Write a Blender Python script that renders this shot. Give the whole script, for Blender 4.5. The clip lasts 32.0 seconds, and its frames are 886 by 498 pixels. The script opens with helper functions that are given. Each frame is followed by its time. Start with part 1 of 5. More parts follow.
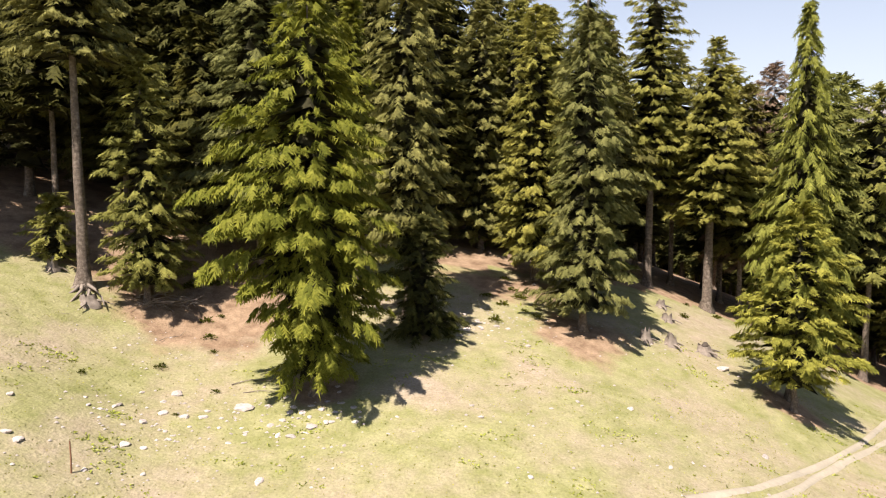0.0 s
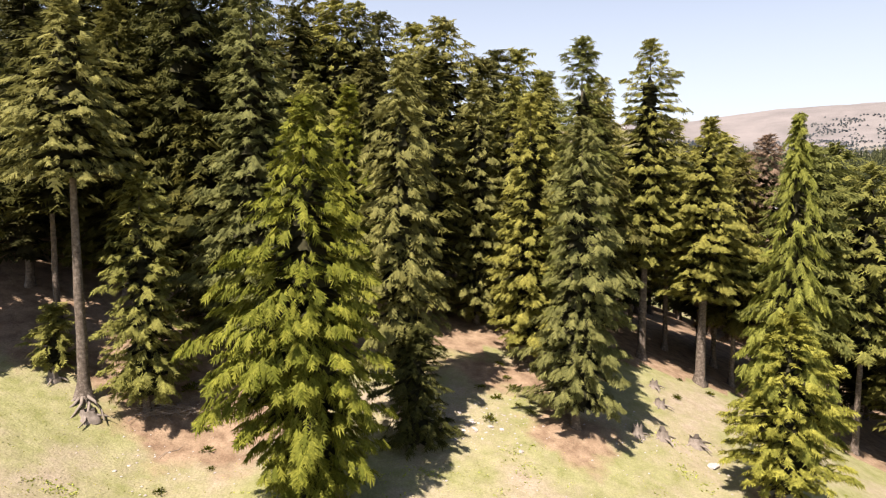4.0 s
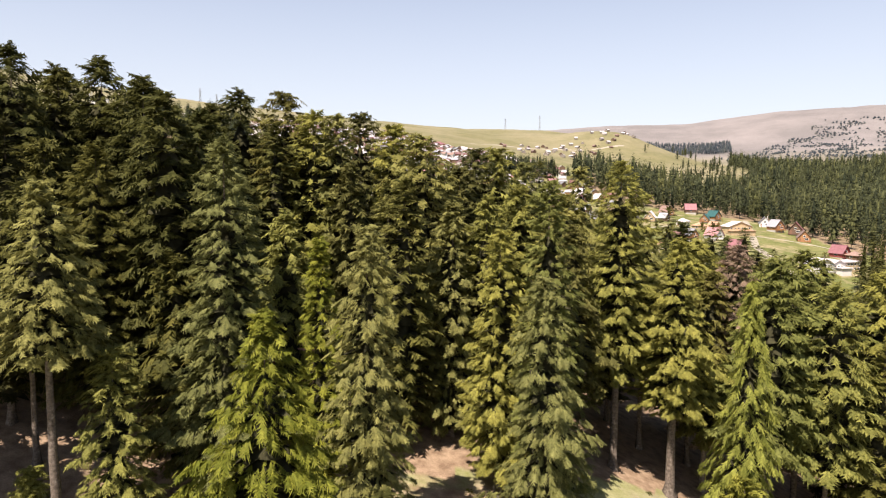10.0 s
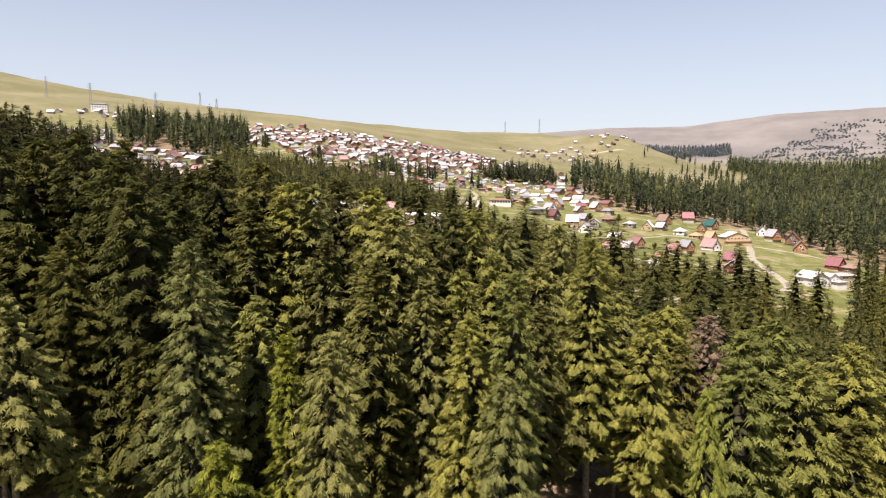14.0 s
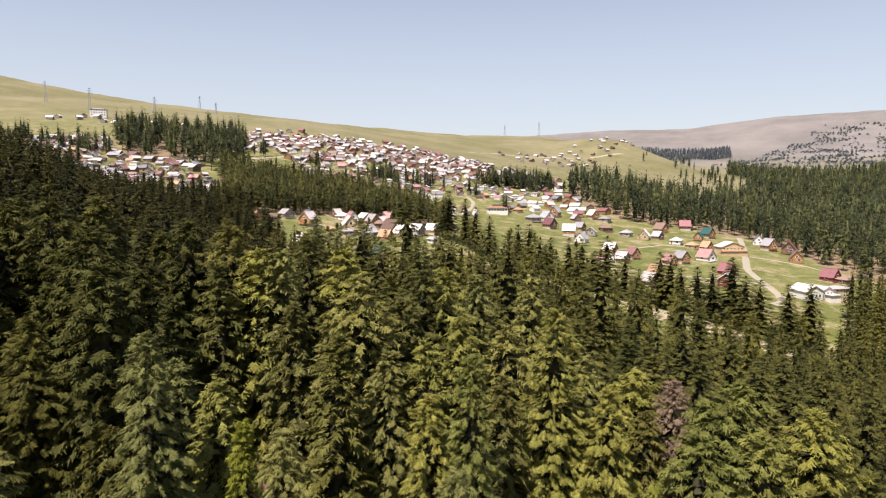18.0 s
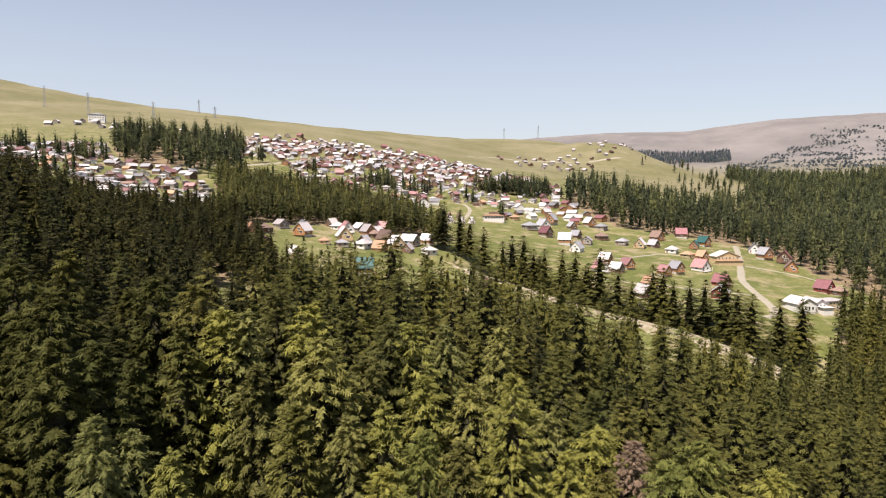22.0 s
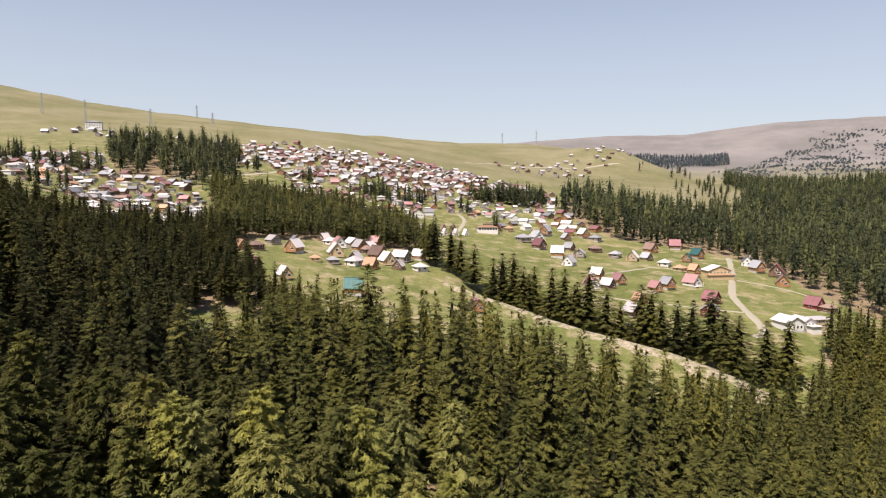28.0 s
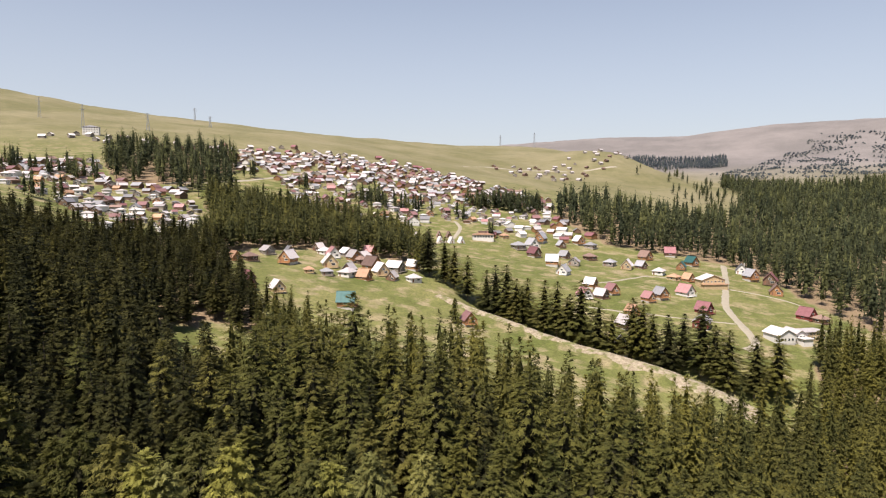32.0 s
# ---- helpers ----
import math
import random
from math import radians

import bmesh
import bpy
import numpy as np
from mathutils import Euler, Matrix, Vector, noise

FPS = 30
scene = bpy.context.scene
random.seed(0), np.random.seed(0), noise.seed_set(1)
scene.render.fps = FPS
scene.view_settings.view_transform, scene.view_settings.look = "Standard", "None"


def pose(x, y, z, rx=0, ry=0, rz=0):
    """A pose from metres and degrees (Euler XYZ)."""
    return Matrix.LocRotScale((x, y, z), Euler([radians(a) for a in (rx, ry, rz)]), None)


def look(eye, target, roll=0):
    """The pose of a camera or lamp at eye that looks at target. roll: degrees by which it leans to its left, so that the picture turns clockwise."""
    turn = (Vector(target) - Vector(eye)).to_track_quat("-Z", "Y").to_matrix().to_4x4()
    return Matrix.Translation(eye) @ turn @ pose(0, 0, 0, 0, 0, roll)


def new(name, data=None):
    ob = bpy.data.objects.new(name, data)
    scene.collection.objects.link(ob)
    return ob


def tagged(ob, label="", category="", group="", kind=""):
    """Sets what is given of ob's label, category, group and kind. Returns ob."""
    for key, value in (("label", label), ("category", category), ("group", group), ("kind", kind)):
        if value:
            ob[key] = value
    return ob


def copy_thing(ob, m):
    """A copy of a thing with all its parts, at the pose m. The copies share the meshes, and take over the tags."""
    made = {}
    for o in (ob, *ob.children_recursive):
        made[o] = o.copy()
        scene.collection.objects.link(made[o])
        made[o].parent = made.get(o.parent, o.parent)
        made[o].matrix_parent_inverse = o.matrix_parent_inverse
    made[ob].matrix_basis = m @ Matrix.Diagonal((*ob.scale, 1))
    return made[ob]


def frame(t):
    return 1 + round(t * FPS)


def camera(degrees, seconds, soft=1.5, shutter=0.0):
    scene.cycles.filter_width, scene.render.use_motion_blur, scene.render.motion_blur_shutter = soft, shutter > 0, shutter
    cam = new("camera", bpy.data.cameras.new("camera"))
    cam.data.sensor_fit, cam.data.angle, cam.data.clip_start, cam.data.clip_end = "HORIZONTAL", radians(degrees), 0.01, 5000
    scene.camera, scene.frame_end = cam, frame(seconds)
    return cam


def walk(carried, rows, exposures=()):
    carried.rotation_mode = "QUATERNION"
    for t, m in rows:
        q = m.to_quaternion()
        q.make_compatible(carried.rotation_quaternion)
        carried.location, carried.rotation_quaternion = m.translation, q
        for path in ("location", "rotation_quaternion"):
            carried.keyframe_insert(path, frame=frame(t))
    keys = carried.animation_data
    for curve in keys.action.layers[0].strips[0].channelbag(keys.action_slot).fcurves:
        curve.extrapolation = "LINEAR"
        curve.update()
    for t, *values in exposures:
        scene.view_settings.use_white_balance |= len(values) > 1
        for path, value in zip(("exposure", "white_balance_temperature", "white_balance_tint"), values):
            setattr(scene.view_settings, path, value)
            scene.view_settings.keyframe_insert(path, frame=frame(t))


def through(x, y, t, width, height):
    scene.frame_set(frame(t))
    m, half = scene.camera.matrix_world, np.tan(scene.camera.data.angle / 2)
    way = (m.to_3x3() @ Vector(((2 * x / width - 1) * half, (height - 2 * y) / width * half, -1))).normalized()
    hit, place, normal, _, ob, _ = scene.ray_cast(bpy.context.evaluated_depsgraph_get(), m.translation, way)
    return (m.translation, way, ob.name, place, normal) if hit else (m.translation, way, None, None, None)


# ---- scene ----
cam = camera(66.706, 32.0, soft=1.15)
PATH = [
    (0, 0.000, -0.000, 13.002, 84.500, -0.059, -0.009),
    (1, -0.046, 0.039, 14.667, 84.468, -0.071, 0.006),
    (2, -0.001, 0.052, 16.311, 84.442, -0.079, 0.020),
    (3, 0.118, 0.042, 17.957, 84.422, -0.084, 0.034),
    (4, 0.302, 0.012, 19.617, 84.407, -0.086, 0.047),
    (5, 0.542, -0.033, 21.297, 84.398, -0.086, 0.060),
    (6, 0.834, -0.089, 22.998, 84.395, -0.084, 0.072),
    (7, 1.177, -0.152, 24.717, 84.395, -0.079, 0.084),
    (8, 1.569, -0.217, 26.449, 84.401, -0.073, 0.096),
    (9, 2.011, -0.282, 28.186, 84.410, -0.065, 0.107),
    (10, 2.503, -0.342, 29.920, 84.422, -0.056, 0.118),
    (11, 3.046, -0.395, 31.642, 84.438, -0.046, 0.128),
    (12, 3.641, -0.440, 33.344, 84.457, -0.035, 0.138),
    (13, 4.288, -0.474, 35.020, 84.478, -0.023, 0.147),
    (14, 4.985, -0.498, 36.664, 84.502, -0.011, 0.156),
    (15, 5.730, -0.510, 38.274, 84.527, 0.002, 0.165),
    (16, 6.522, -0.514, 39.849, 84.554, 0.014, 0.173),
    (17, 7.355, -0.508, 41.389, 84.582, 0.026, 0.181),
    (18, 8.225, -0.497, 42.898, 84.610, 0.037, 0.188),
    (19, 9.125, -0.482, 44.383, 84.639, 0.048, 0.195),
    (20, 10.048, -0.467, 45.850, 84.668, 0.057, 0.201),
    (21, 10.987, -0.454, 47.309, 84.696, 0.066, 0.207),
    (22, 11.935, -0.449, 48.769, 84.724, 0.072, 0.213),
    (23, 12.883, -0.453, 50.241, 84.751, 0.077, 0.218),
    (24, 13.824, -0.471, 51.735, 84.776, 0.080, 0.223),
    (25, 14.753, -0.506, 53.260, 84.800, 0.081, 0.227),
    (26, 15.665, -0.560, 54.822, 84.821, 0.079, 0.231),
    (27, 16.558, -0.635, 56.425, 84.840, 0.075, 0.234),
    (28, 17.432, -0.731, 58.069, 84.856, 0.067, 0.237),
    (29, 18.292, -0.848, 59.747, 84.869, 0.057, 0.240),
    (30, 19.147, -0.983, 61.446, 84.878, 0.043, 0.242),
    (31, 20.011, -1.131, 63.142, 84.883, 0.025, 0.244),
    (32, 20.906, -1.285, 64.805, 84.884, 0.003, 0.245),
]
EXPOSURES = ((0, 1.3, 6700, 15), (3, 1.37, 6700, 16), (9, 1.27, 6700, 16), (13, 1.1, 6650, 15), (25, 0.88, 6500, 14), (32, 0.82, 6500, 14))
walk(cam, [(t, pose(x, y, z, rx, 0, rz) @ pose(0, 0, 0, 0, 0, roll)) for t, x, y, z, rx, rz, roll in PATH], EXPOSURES)

# ---- light ----
SUN_FROM = Vector((-0.27, -0.42, 0.866)).normalized()
world = bpy.data.worlds.new("sky_world")
scene.world = world
world.use_nodes = True
wn = world.node_tree
sky = wn.nodes.new("ShaderNodeTexSky")
sky.sky_type, sky.sun_disc = "NISHITA", False
sky.sun_elevation = math.asin(SUN_FROM.z)
sky.sun_rotation = math.atan2(SUN_FROM.x, SUN_FROM.y)
sky.altitude, sky.air_density, sky.dust_density, sky.ozone_density = 1200, 1.1, 2.0, 1.5
haze = wn.nodes.new("ShaderNodeMix")
haze.data_type = "RGBA"
haze.inputs[7].default_value = (6.45, 6.74, 7.15, 1)
towards = wn.nodes.new("ShaderNodeTexCoord")
rising = wn.nodes.new("ShaderNodeSeparateXYZ")
wn.links.new(towards.outputs["Generated"], rising.inputs[0])
thins = wn.nodes.new("ShaderNodeMapRange")
thins.interpolation_type = "SMOOTHSTEP"
for slot, value in ((1, 0.0), (2, 0.6), (3, 0.64), (4, 0.0)):
    thins.inputs[slot].default_value = value
wn.links.new(rising.outputs[2], thins.inputs[0])
wn.links.new(thins.outputs[0], haze.inputs[0])
wn.links.new(sky.outputs[0], haze.inputs[6])
wn.links.new(haze.outputs[2], wn.nodes["Background"].inputs[0])
wn.nodes["Background"].inputs[1].default_value = 0.065
sun_data = bpy.data.lights.new("sun", "SUN")
sun_data.energy, sun_data.angle, sun_data.color = 5.0, radians(0.53), (1.0, 0.93, 0.82)
sun = new("sun", sun_data)
sun.matrix_world = look((0, 0, 200), Vector((0, 0, 200)) - SUN_FROM)

# ---- height of the land ----
# hillside profiles: height by bearing from the first hover point (-36 to 36 degrees, every 12) and by distance
REACH = np.array([18, 38, 62, 100, 160, 240, 340, 460, 640, 960, 1450, 2300.0])
HILLS = np.array((
    (0.5, -0.1, -0.2, -0.1, -0.3, -0.7, -1.1),
    (6.7, 4.3, 3.8, 3.5, 2.3, 0.1, -2.5),
    (14.3, 12.7, 11.1, 8.6, 5.6, 1.1, -4.5),
    (23.5, 17.0, 11.8, 8.9, 4.3, -2.5, -10.8),
    (30, 13.5, 1.7, -0.5, -4.5, -14.2, -24.7),
    (37, 17.5, -1.8, -7.3, -16.1, -30.8, -38.7),
    (50, 23, 15, 1.7, -10.5, -17.1, -28.9),
    (66, 40.2, 23, 12.4, -1.3, -10.3, -17.8),
    (75.7, 58.8, 44.5, 25.7, 9.7, -3.4, -18.3),
    (102.2, 107, 94.5, 72.3, 47.9, 5.9, -8),
    (200, 191.1, 172.4, 128.1, 83.8, 51.5, 17.1),
    (352, 288.7, 243.8, 213.7, 190.1, 81.6, 98.2),))
BANK = np.array(((-2, 412), (26, 378), (47, 360), (82, 330), (116, 303), (141, 279), (165, 252.0)))
CREST_BEARING, CREST = (-20, 3, 7.7, 14, 19.3, 26, 33, 45), (300, 330, 360, 388, 388, 438, 456, 480)


def cubic(t):
    return np.stack([-.5 * t + t * t - .5 * t ** 3, 1 - 2.5 * t * t + 1.5 * t ** 3, .5 * t + 2 * t * t - 1.5 * t ** 3, -.5 * t * t + .5 * t ** 3], -1)


def smooth(a, b, v):
    t = np.clip((v - a) / (b - a), 0, 1)
    return t * t * (3 - 2 * t)


def line_distance(x, y, line):
    """Distance from a broken line, and on which side of it (positive: beyond)."""
    best, side = np.full(np.shape(x), 1e9), np.zeros(np.shape(x))
    for (ax, ay), (bx, by) in zip(line[:-1], line[1:]):
        dx, dy = bx - ax, by - ay
        t = np.clip(((x - ax) * dx + (y - ay) * dy) / (dx * dx + dy * dy), 0, 1)
        d = np.hypot(x - ax - t * dx, y - ay - t * dy)
        s = np.sign(dx * (y - ay) - dy * (x - ax))
        side, best = np.where(d < best, s, side), np.minimum(best, d)
    return best, side


def wobble(x, y, size, seed):
    """Smooth uneven ground from a few crossed waves, about -1 to 1."""
    r = np.random.RandomState(seed)
    out = 0
    for n in range(7):
        a, f = r.uniform(0, 6.28), 6.28 / size * r.uniform(.5, 1.7)
        out = out + np.sin((x * math.cos(a) + y * math.sin(a)) * f + r.uniform(0, 6.28) + 1.3 * np.sin((x * math.sin(a) - y * math.cos(a)) * f * .6 + n))
    return out / 4.5


def land(x, y):
    x, y = np.asarray(x, float), np.asarray(y, float)
    bearing, r = np.degrees(np.arctan2(x, y)), np.hypot(x, y) + 1e-6
    u = np.clip((bearing + 36) / 12, 0, 6 - 1e-6)
    v = np.clip(np.interp(np.log(r), np.log(REACH), np.arange(len(REACH))), 0, len(REACH) - 1 - 1e-6)
    ui, vi = u.astype(int), v.astype(int)
    cu, cv = cubic(u - ui), cubic(v - vi)
    z = 0
    for a in range(4):
        for b in range(4):
            z = z + HILLS[np.clip(vi + a - 1, 0, len(REACH) - 1), np.clip(ui + b - 1, 0, 6)] * cv[..., a] * cu[..., b]
    # far range
    crest = np.interp(bearing, CREST_BEARING, CREST) + 6 * wobble(x, y, 900, 5)
    far = np.where(r > 3000, 0.36 * crest + .64 * crest * smooth(3000, 4420, r) ** .9, 0.36 * crest)
    z = z + (far - z) * smooth(2350, 3150, r)
    # spur with the upper hamlet
    z = z + 42 * np.exp(-(((x - 440) / 130) ** 2 + ((y - 1700) / 190) ** 2)) - 40 * np.exp(-(((x - 640) / 170) ** 2 + ((y - 2150) / 300) ** 2))
    # ravine behind the bank
    d, side = line_distance(x, y, BANK)
    s = d * side
    z = z - 11 * np.exp(-((s - 24) / 15) ** 2) * smooth(20, 50, x) * smooth(2, 9, s) + 2.6 * np.exp(-((s + 3.5) / 5) ** 2) * smooth(0, 30, x) * (1 - smooth(170, 240, x))
    # plain ground behind the camera
    back = smooth(55, 110, np.abs(bearing))
    z = z * (1 - back) + back * (-0.02 * r * np.cos(np.radians(bearing - 200)) * 0)
    z = z * smooth(0, 16, r) + .1 * wobble(x, y, 9, 2) * smooth(4, 20, r) + .5 * wobble(x, y, 45, 3) * smooth(30, 120, r) + 3.5 * wobble(x, y, 240, 4) * smooth(500, 1200, r)
    return z


def height(x, y):
    return float(land(np.array([x]), np.array([y]))[0])


# ---- materials ----
def material(name, rough=0.8, metal=0.0):
    m = bpy.data.materials.new(name)
    m.use_nodes = True
    t = m.node_tree
    b = t.nodes["Principled BSDF"]
    b.inputs["Roughness"].default_value, b.inputs["Metallic"].default_value = rough, metal
    b.inputs["Specular IOR Level"].default_value = 0.25
    return m, t, b


def node(t, kind, **values):
    n = t.nodes.new(kind)
    for key, value in values.items():
        n.inputs[key.replace("_", " ")].default_value = value
    return n


def noise_at(t, scale, detail=4.0, rough=0.6, space="Object"):
    c = t.nodes.new("ShaderNodeTexCoord")
    n = node(t, "ShaderNodeTexNoise", Scale=scale, Detail=detail, Roughness=rough)
    t.links.new(c.outputs[space], n.inputs["Vector"])
    return n.outputs["Fac"]


def ramp(t, source, stops):
    r = t.nodes.new("ShaderNodeValToRGB")
    e = r.color_ramp.elements
    while len(e) < len(stops):
        e.new(0.5)
    for n, (at, c) in enumerate(stops):
        e[n].position, e[n].color = at, (*c, 1)
    t.links.new(source, r.inputs[0])
    return r.outputs[0]


def mix(t, fac, a, b, mode="MIX"):
    n = t.nodes.new("ShaderNodeMix")
    n.data_type, n.blend_type = "RGBA", mode
    for value, slot in ((fac, n.inputs[0]), (a, n.inputs[6]), (b, n.inputs[7])):
        if isinstance(value, (int, float)):
            slot.default_value = value
        elif isinstance(value, tuple):
            slot.default_value = (*value, 1)
        else:
            t.links.new(value, slot)
    return n.outputs[2]


def maths(t, op, a, b=0.0, clamp=False):
    n = t.nodes.new("ShaderNodeMath")
    n.operation, n.use_clamp = op, clamp
    for value, slot in ((a, n.inputs[0]), (b, n.inputs[1])):
        if isinstance(value, (int, float)):
            slot.default_value = value
        else:
            t.links.new(value, slot)
    return n.outputs[0]


def bump(t, b, source, strength, distance=0.02):
    n = node(t, "ShaderNodeBump", Strength=strength, Distance=distance)
    t.links.new(source, n.inputs["Height"])
    t.links.new(n.outputs[0], b.inputs["Normal"])


def plain(name, colour, rough=0.8, vary=0.25, scale=3.0, metal=0.0, by_object=0.0):
    """A painted or natural surface: colour, blotches at two sizes, and a difference from thing to thing."""
    m, t, b = material(name, rough, metal)
    dark = tuple(c * (1 - vary) for c in colour)
    light = tuple(min(1, c * (1 + vary)) for c in colour)
    base = ramp(t, noise_at(t, scale), ((.25, dark), (.75, light)))
    fine = ramp(t, noise_at(t, scale * 9, 2), ((.3, (.82, .82, .82)), (.7, (1.1, 1.1, 1.1))))
    out = mix(t, 0.6, base, fine, "MULTIPLY")
    if by_object:
        info = t.nodes.new("ShaderNodeObjectInfo")
        out = mix(t, 1.0, out, ramp(t, info.outputs["Random"], ((0, (1 - by_object,) * 3), (1, (1 + by_object * .6,) * 3))), "MULTIPLY")
    t.links.new(out, b.inputs["Base Color"])
    bump(t, b, noise_at(t, scale * 6), .35, .02)
    return m


def foliage(name, deep, light, by_object=True, through=.38):
    """Needles: tone from spray to spray, from tree to tree, and fine mottling within a spray."""
    m, t, b = material(name, 0.65)
    b.inputs["Specular IOR Level"].default_value = 0.06
    island = t.nodes.new("ShaderNodeNewGeometry").outputs["Random Per Island"]
    col = ramp(t, island, ((0, deep), (.6, tuple((a + c) / 2 for a, c in zip(deep, light))), (1, light)))
    if by_object:
        tone = t.nodes.new("ShaderNodeObjectInfo").outputs["Random"]
    else:
        own = t.nodes.new("ShaderNodeAttribute")
        own.attribute_name = "tone"
        tone = own.outputs["Fac"]
    low, high = ((.72, .78, .82), (1.17, 1.13, 1.0)) if by_object else ((.6, .66, .72), (1.36, 1.3, 1.05))
    col = mix(t, 1.0, col, ramp(t, tone, ((0, low), (.5, (1, 1, 1)), (1, high))), "MULTIPLY")
    col = mix(t, 1.0, col, ramp(t, noise_at(t, .9, 3), ((.3, (.78, .8, .78)), (.7, (1.2, 1.18, 1.12)))), "MULTIPLY")
    col = mix(t, 1.0, col, ramp(t, noise_at(t, 7.0, 2), ((.32, (.7, .7, .7)), (.68, (1.25, 1.25, 1.2)))), "MULTIPLY")
    t.links.new(col, b.inputs["Base Color"])
    tr = t.nodes.new("ShaderNodeBsdfTranslucent")
    t.links.new(col, tr.inputs[0])
    ms = t.nodes.new("ShaderNodeMixShader")
    ms.inputs[0].default_value = through
    t.links.new(b.outputs[0], ms.inputs[1])
    t.links.new(tr.outputs[0], ms.inputs[2])
    t.links.new(ms.outputs[0], t.nodes["Material Output"].inputs[0])
    return m


FIR = foliage("fir_needles", (0.147, 0.145, 0.041), (0.258, 0.247, 0.070))
FIR_GREY = foliage("greyish_fir_needles", (0.140, 0.136, 0.047), (0.243, 0.230, 0.082))
# very dark needles; on the left-hand trees they stand in for shade
FIR_DARK_AND_SHADED = foliage("dark_and_shaded_fir_needles", (0.057, 0.057, 0.017), (0.109, 0.104, 0.032))
SPRUCE = foliage("yellow_green_spruce_needles", (0.089, 0.102, 0.015), (0.206, 0.210, 0.038))
SPRUCE_PALE = foliage("pale_drooping_spruce_needles", (0.164, 0.164, 0.032), (0.353, 0.334, 0.072))
DEAD = foliage("rusty_dead_needles", (0.19, 0.13, 0.098), (0.33, 0.23, 0.175))
WOODS = foliage("woodland_needles", (0.077, 0.074, 0.024), (0.137, 0.128, 0.040), False)
# needles darkened to carry the shade of the left slope
WOODS_SHADED = foliage("shaded_woodland_needles", (0.022, 0.022, 0.01), (0.088, 0.083, 0.031), False)
STRIP_GREEN = foliage("deep_green_woodland_needles", (0.046, 0.048, 0.020), (0.100, 0.096, 0.035), False)
FIR_FOREST = foliage("forest_fir_needles", (0.081, 0.080, 0.024), (0.138, 0.132, 0.041))
FIR_OLIVE = foliage("olive_fir_needles", (0.085, 0.080, 0.026), (0.146, 0.135, 0.045))
# darkest needles, for odd trees and, on the left, painted forest shade
FIR_DEEP_SHADED = foliage("deep_shaded_fir_needles", (0.034, 0.035, 0.013), (0.062, 0.059, 0.024))
# pale blue-grey: aerial haze is put into the colour of these needles
HAZE_NEEDLES = foliage("haze_tinted_needles", (0.061, 0.073, 0.088), (0.102, 0.116, 0.138), False)
WOODS_FAR = foliage("distant_woodland_needles", (0.03, 0.035, 0.02), (0.105, 0.112, 0.056), False)
# near-black fill for crown interiors: shade between boughs put into the colour
CORE_SHADE = plain("painted_crown_shade", (.034, .032, .017), .95, .5, 1.5)
CORE_SHADE.node_tree.nodes["Principled BSDF"].inputs["Specular IOR Level"].default_value = 0.05
SHRUB = foliage("shrub_leaves", (.051, .058, .008), (.136, .136, .02))
WEED = foliage("weed_leaves", (0.230, 0.259, 0.052), (0.392, 0.406, 0.104), True, .3)
GRASS = foliage("grass_blades", (.163, .163, .034), (.286, .272, .082), True, .25)

m, t, b = material("conifer_bark", .9)
bark = ramp(t, noise_at(t, 5.0), ((.3, (.06, .046, .035)), (.55, (.15, .118, .095)), (.8, (.3, .26, .22))))
t.links.new(mix(t, .5, bark, ramp(t, noise_at(t, 40, 2), ((.35, (.5, .5, .5)), (.7, (1.2, 1.2, 1.2)))), "MULTIPLY"), b.inputs["Base Color"])
bump(t, b, noise_at(t, 22), .7, .04)
BARK = m
PALE_WOOD = plain("weathered_wood", (.184, .153, .129), .9, .35, 4)
STONE = plain("pale_limestone", (.37, .325, .3), .95, .3, 3.5, by_object=.25)
DIRT_ROAD = plain("pale_dirt", (.286, .252, .197), .95, .14, .5)

# land cover: dry grass, green grass, litter under trees, bare earth
m, t, b = material("mountain_grassland", .95)
geo = t.nodes.new("ShaderNodeNewGeometry")
pos = geo.outputs["Position"]
sep = t.nodes.new("ShaderNodeSeparateXYZ")
t.links.new(pos, sep.inputs[0])


def world_noise(t, scale, detail=4.0, rough=.6):
    n = node(t, "ShaderNodeTexNoise", Scale=scale, Detail=detail, Roughness=rough)
    t.links.new(t.nodes.new("ShaderNodeNewGeometry").outputs["Position"], n.inputs["Vector"])
    return n.outputs["Fac"]


green = mix(t, ramp(t, world_noise(t, .9, 5), ((.35, (0, 0, 0)), (.65, (1, 1, 1)))), (.168, .169, .063), (.25, .236, .12))
dry = mix(t, ramp(t, world_noise(t, 1.7, 4), ((.35, (0, 0, 0)), (.7, (1, 1, 1)))), (.238, .192, .134), (.312, .256, .195))
grass = mix(t, ramp(t, world_noise(t, .15, 6, .68), ((.43, (0, 0, 0)), (.64, (1, 1, 1)))), green, dry)
litter = mix(t, ramp(t, world_noise(t, 1.1, 5), ((.35, (0, 0, 0)), (.65, (1, 1, 1)))), (.155, .1, .064), (.285, .2, .135))
attr = t.nodes.new("ShaderNodeAttribute")
attr.attribute_name = "cover"
cover = t.nodes.new("ShaderNodeSeparateColor")
t.links.new(attr.outputs["Color"], cover.inputs[0])
edge = maths(t, "ADD", cover.outputs[0], maths(t, "MULTIPLY", maths(t, "SUBTRACT", world_noise(t, .35, 5), .5), 1.1))
near = mix(t, ramp(t, edge, ((.38, (0, 0, 0)), (.62, (1, 1, 1)))), grass, litter)
pasture = mix(t, ramp(t, world_noise(t, .02, 6, .65), ((.4, (0, 0, 0)), (.62, (1, 1, 1)))), (.098, .11, .03), (.165, .158, .062))
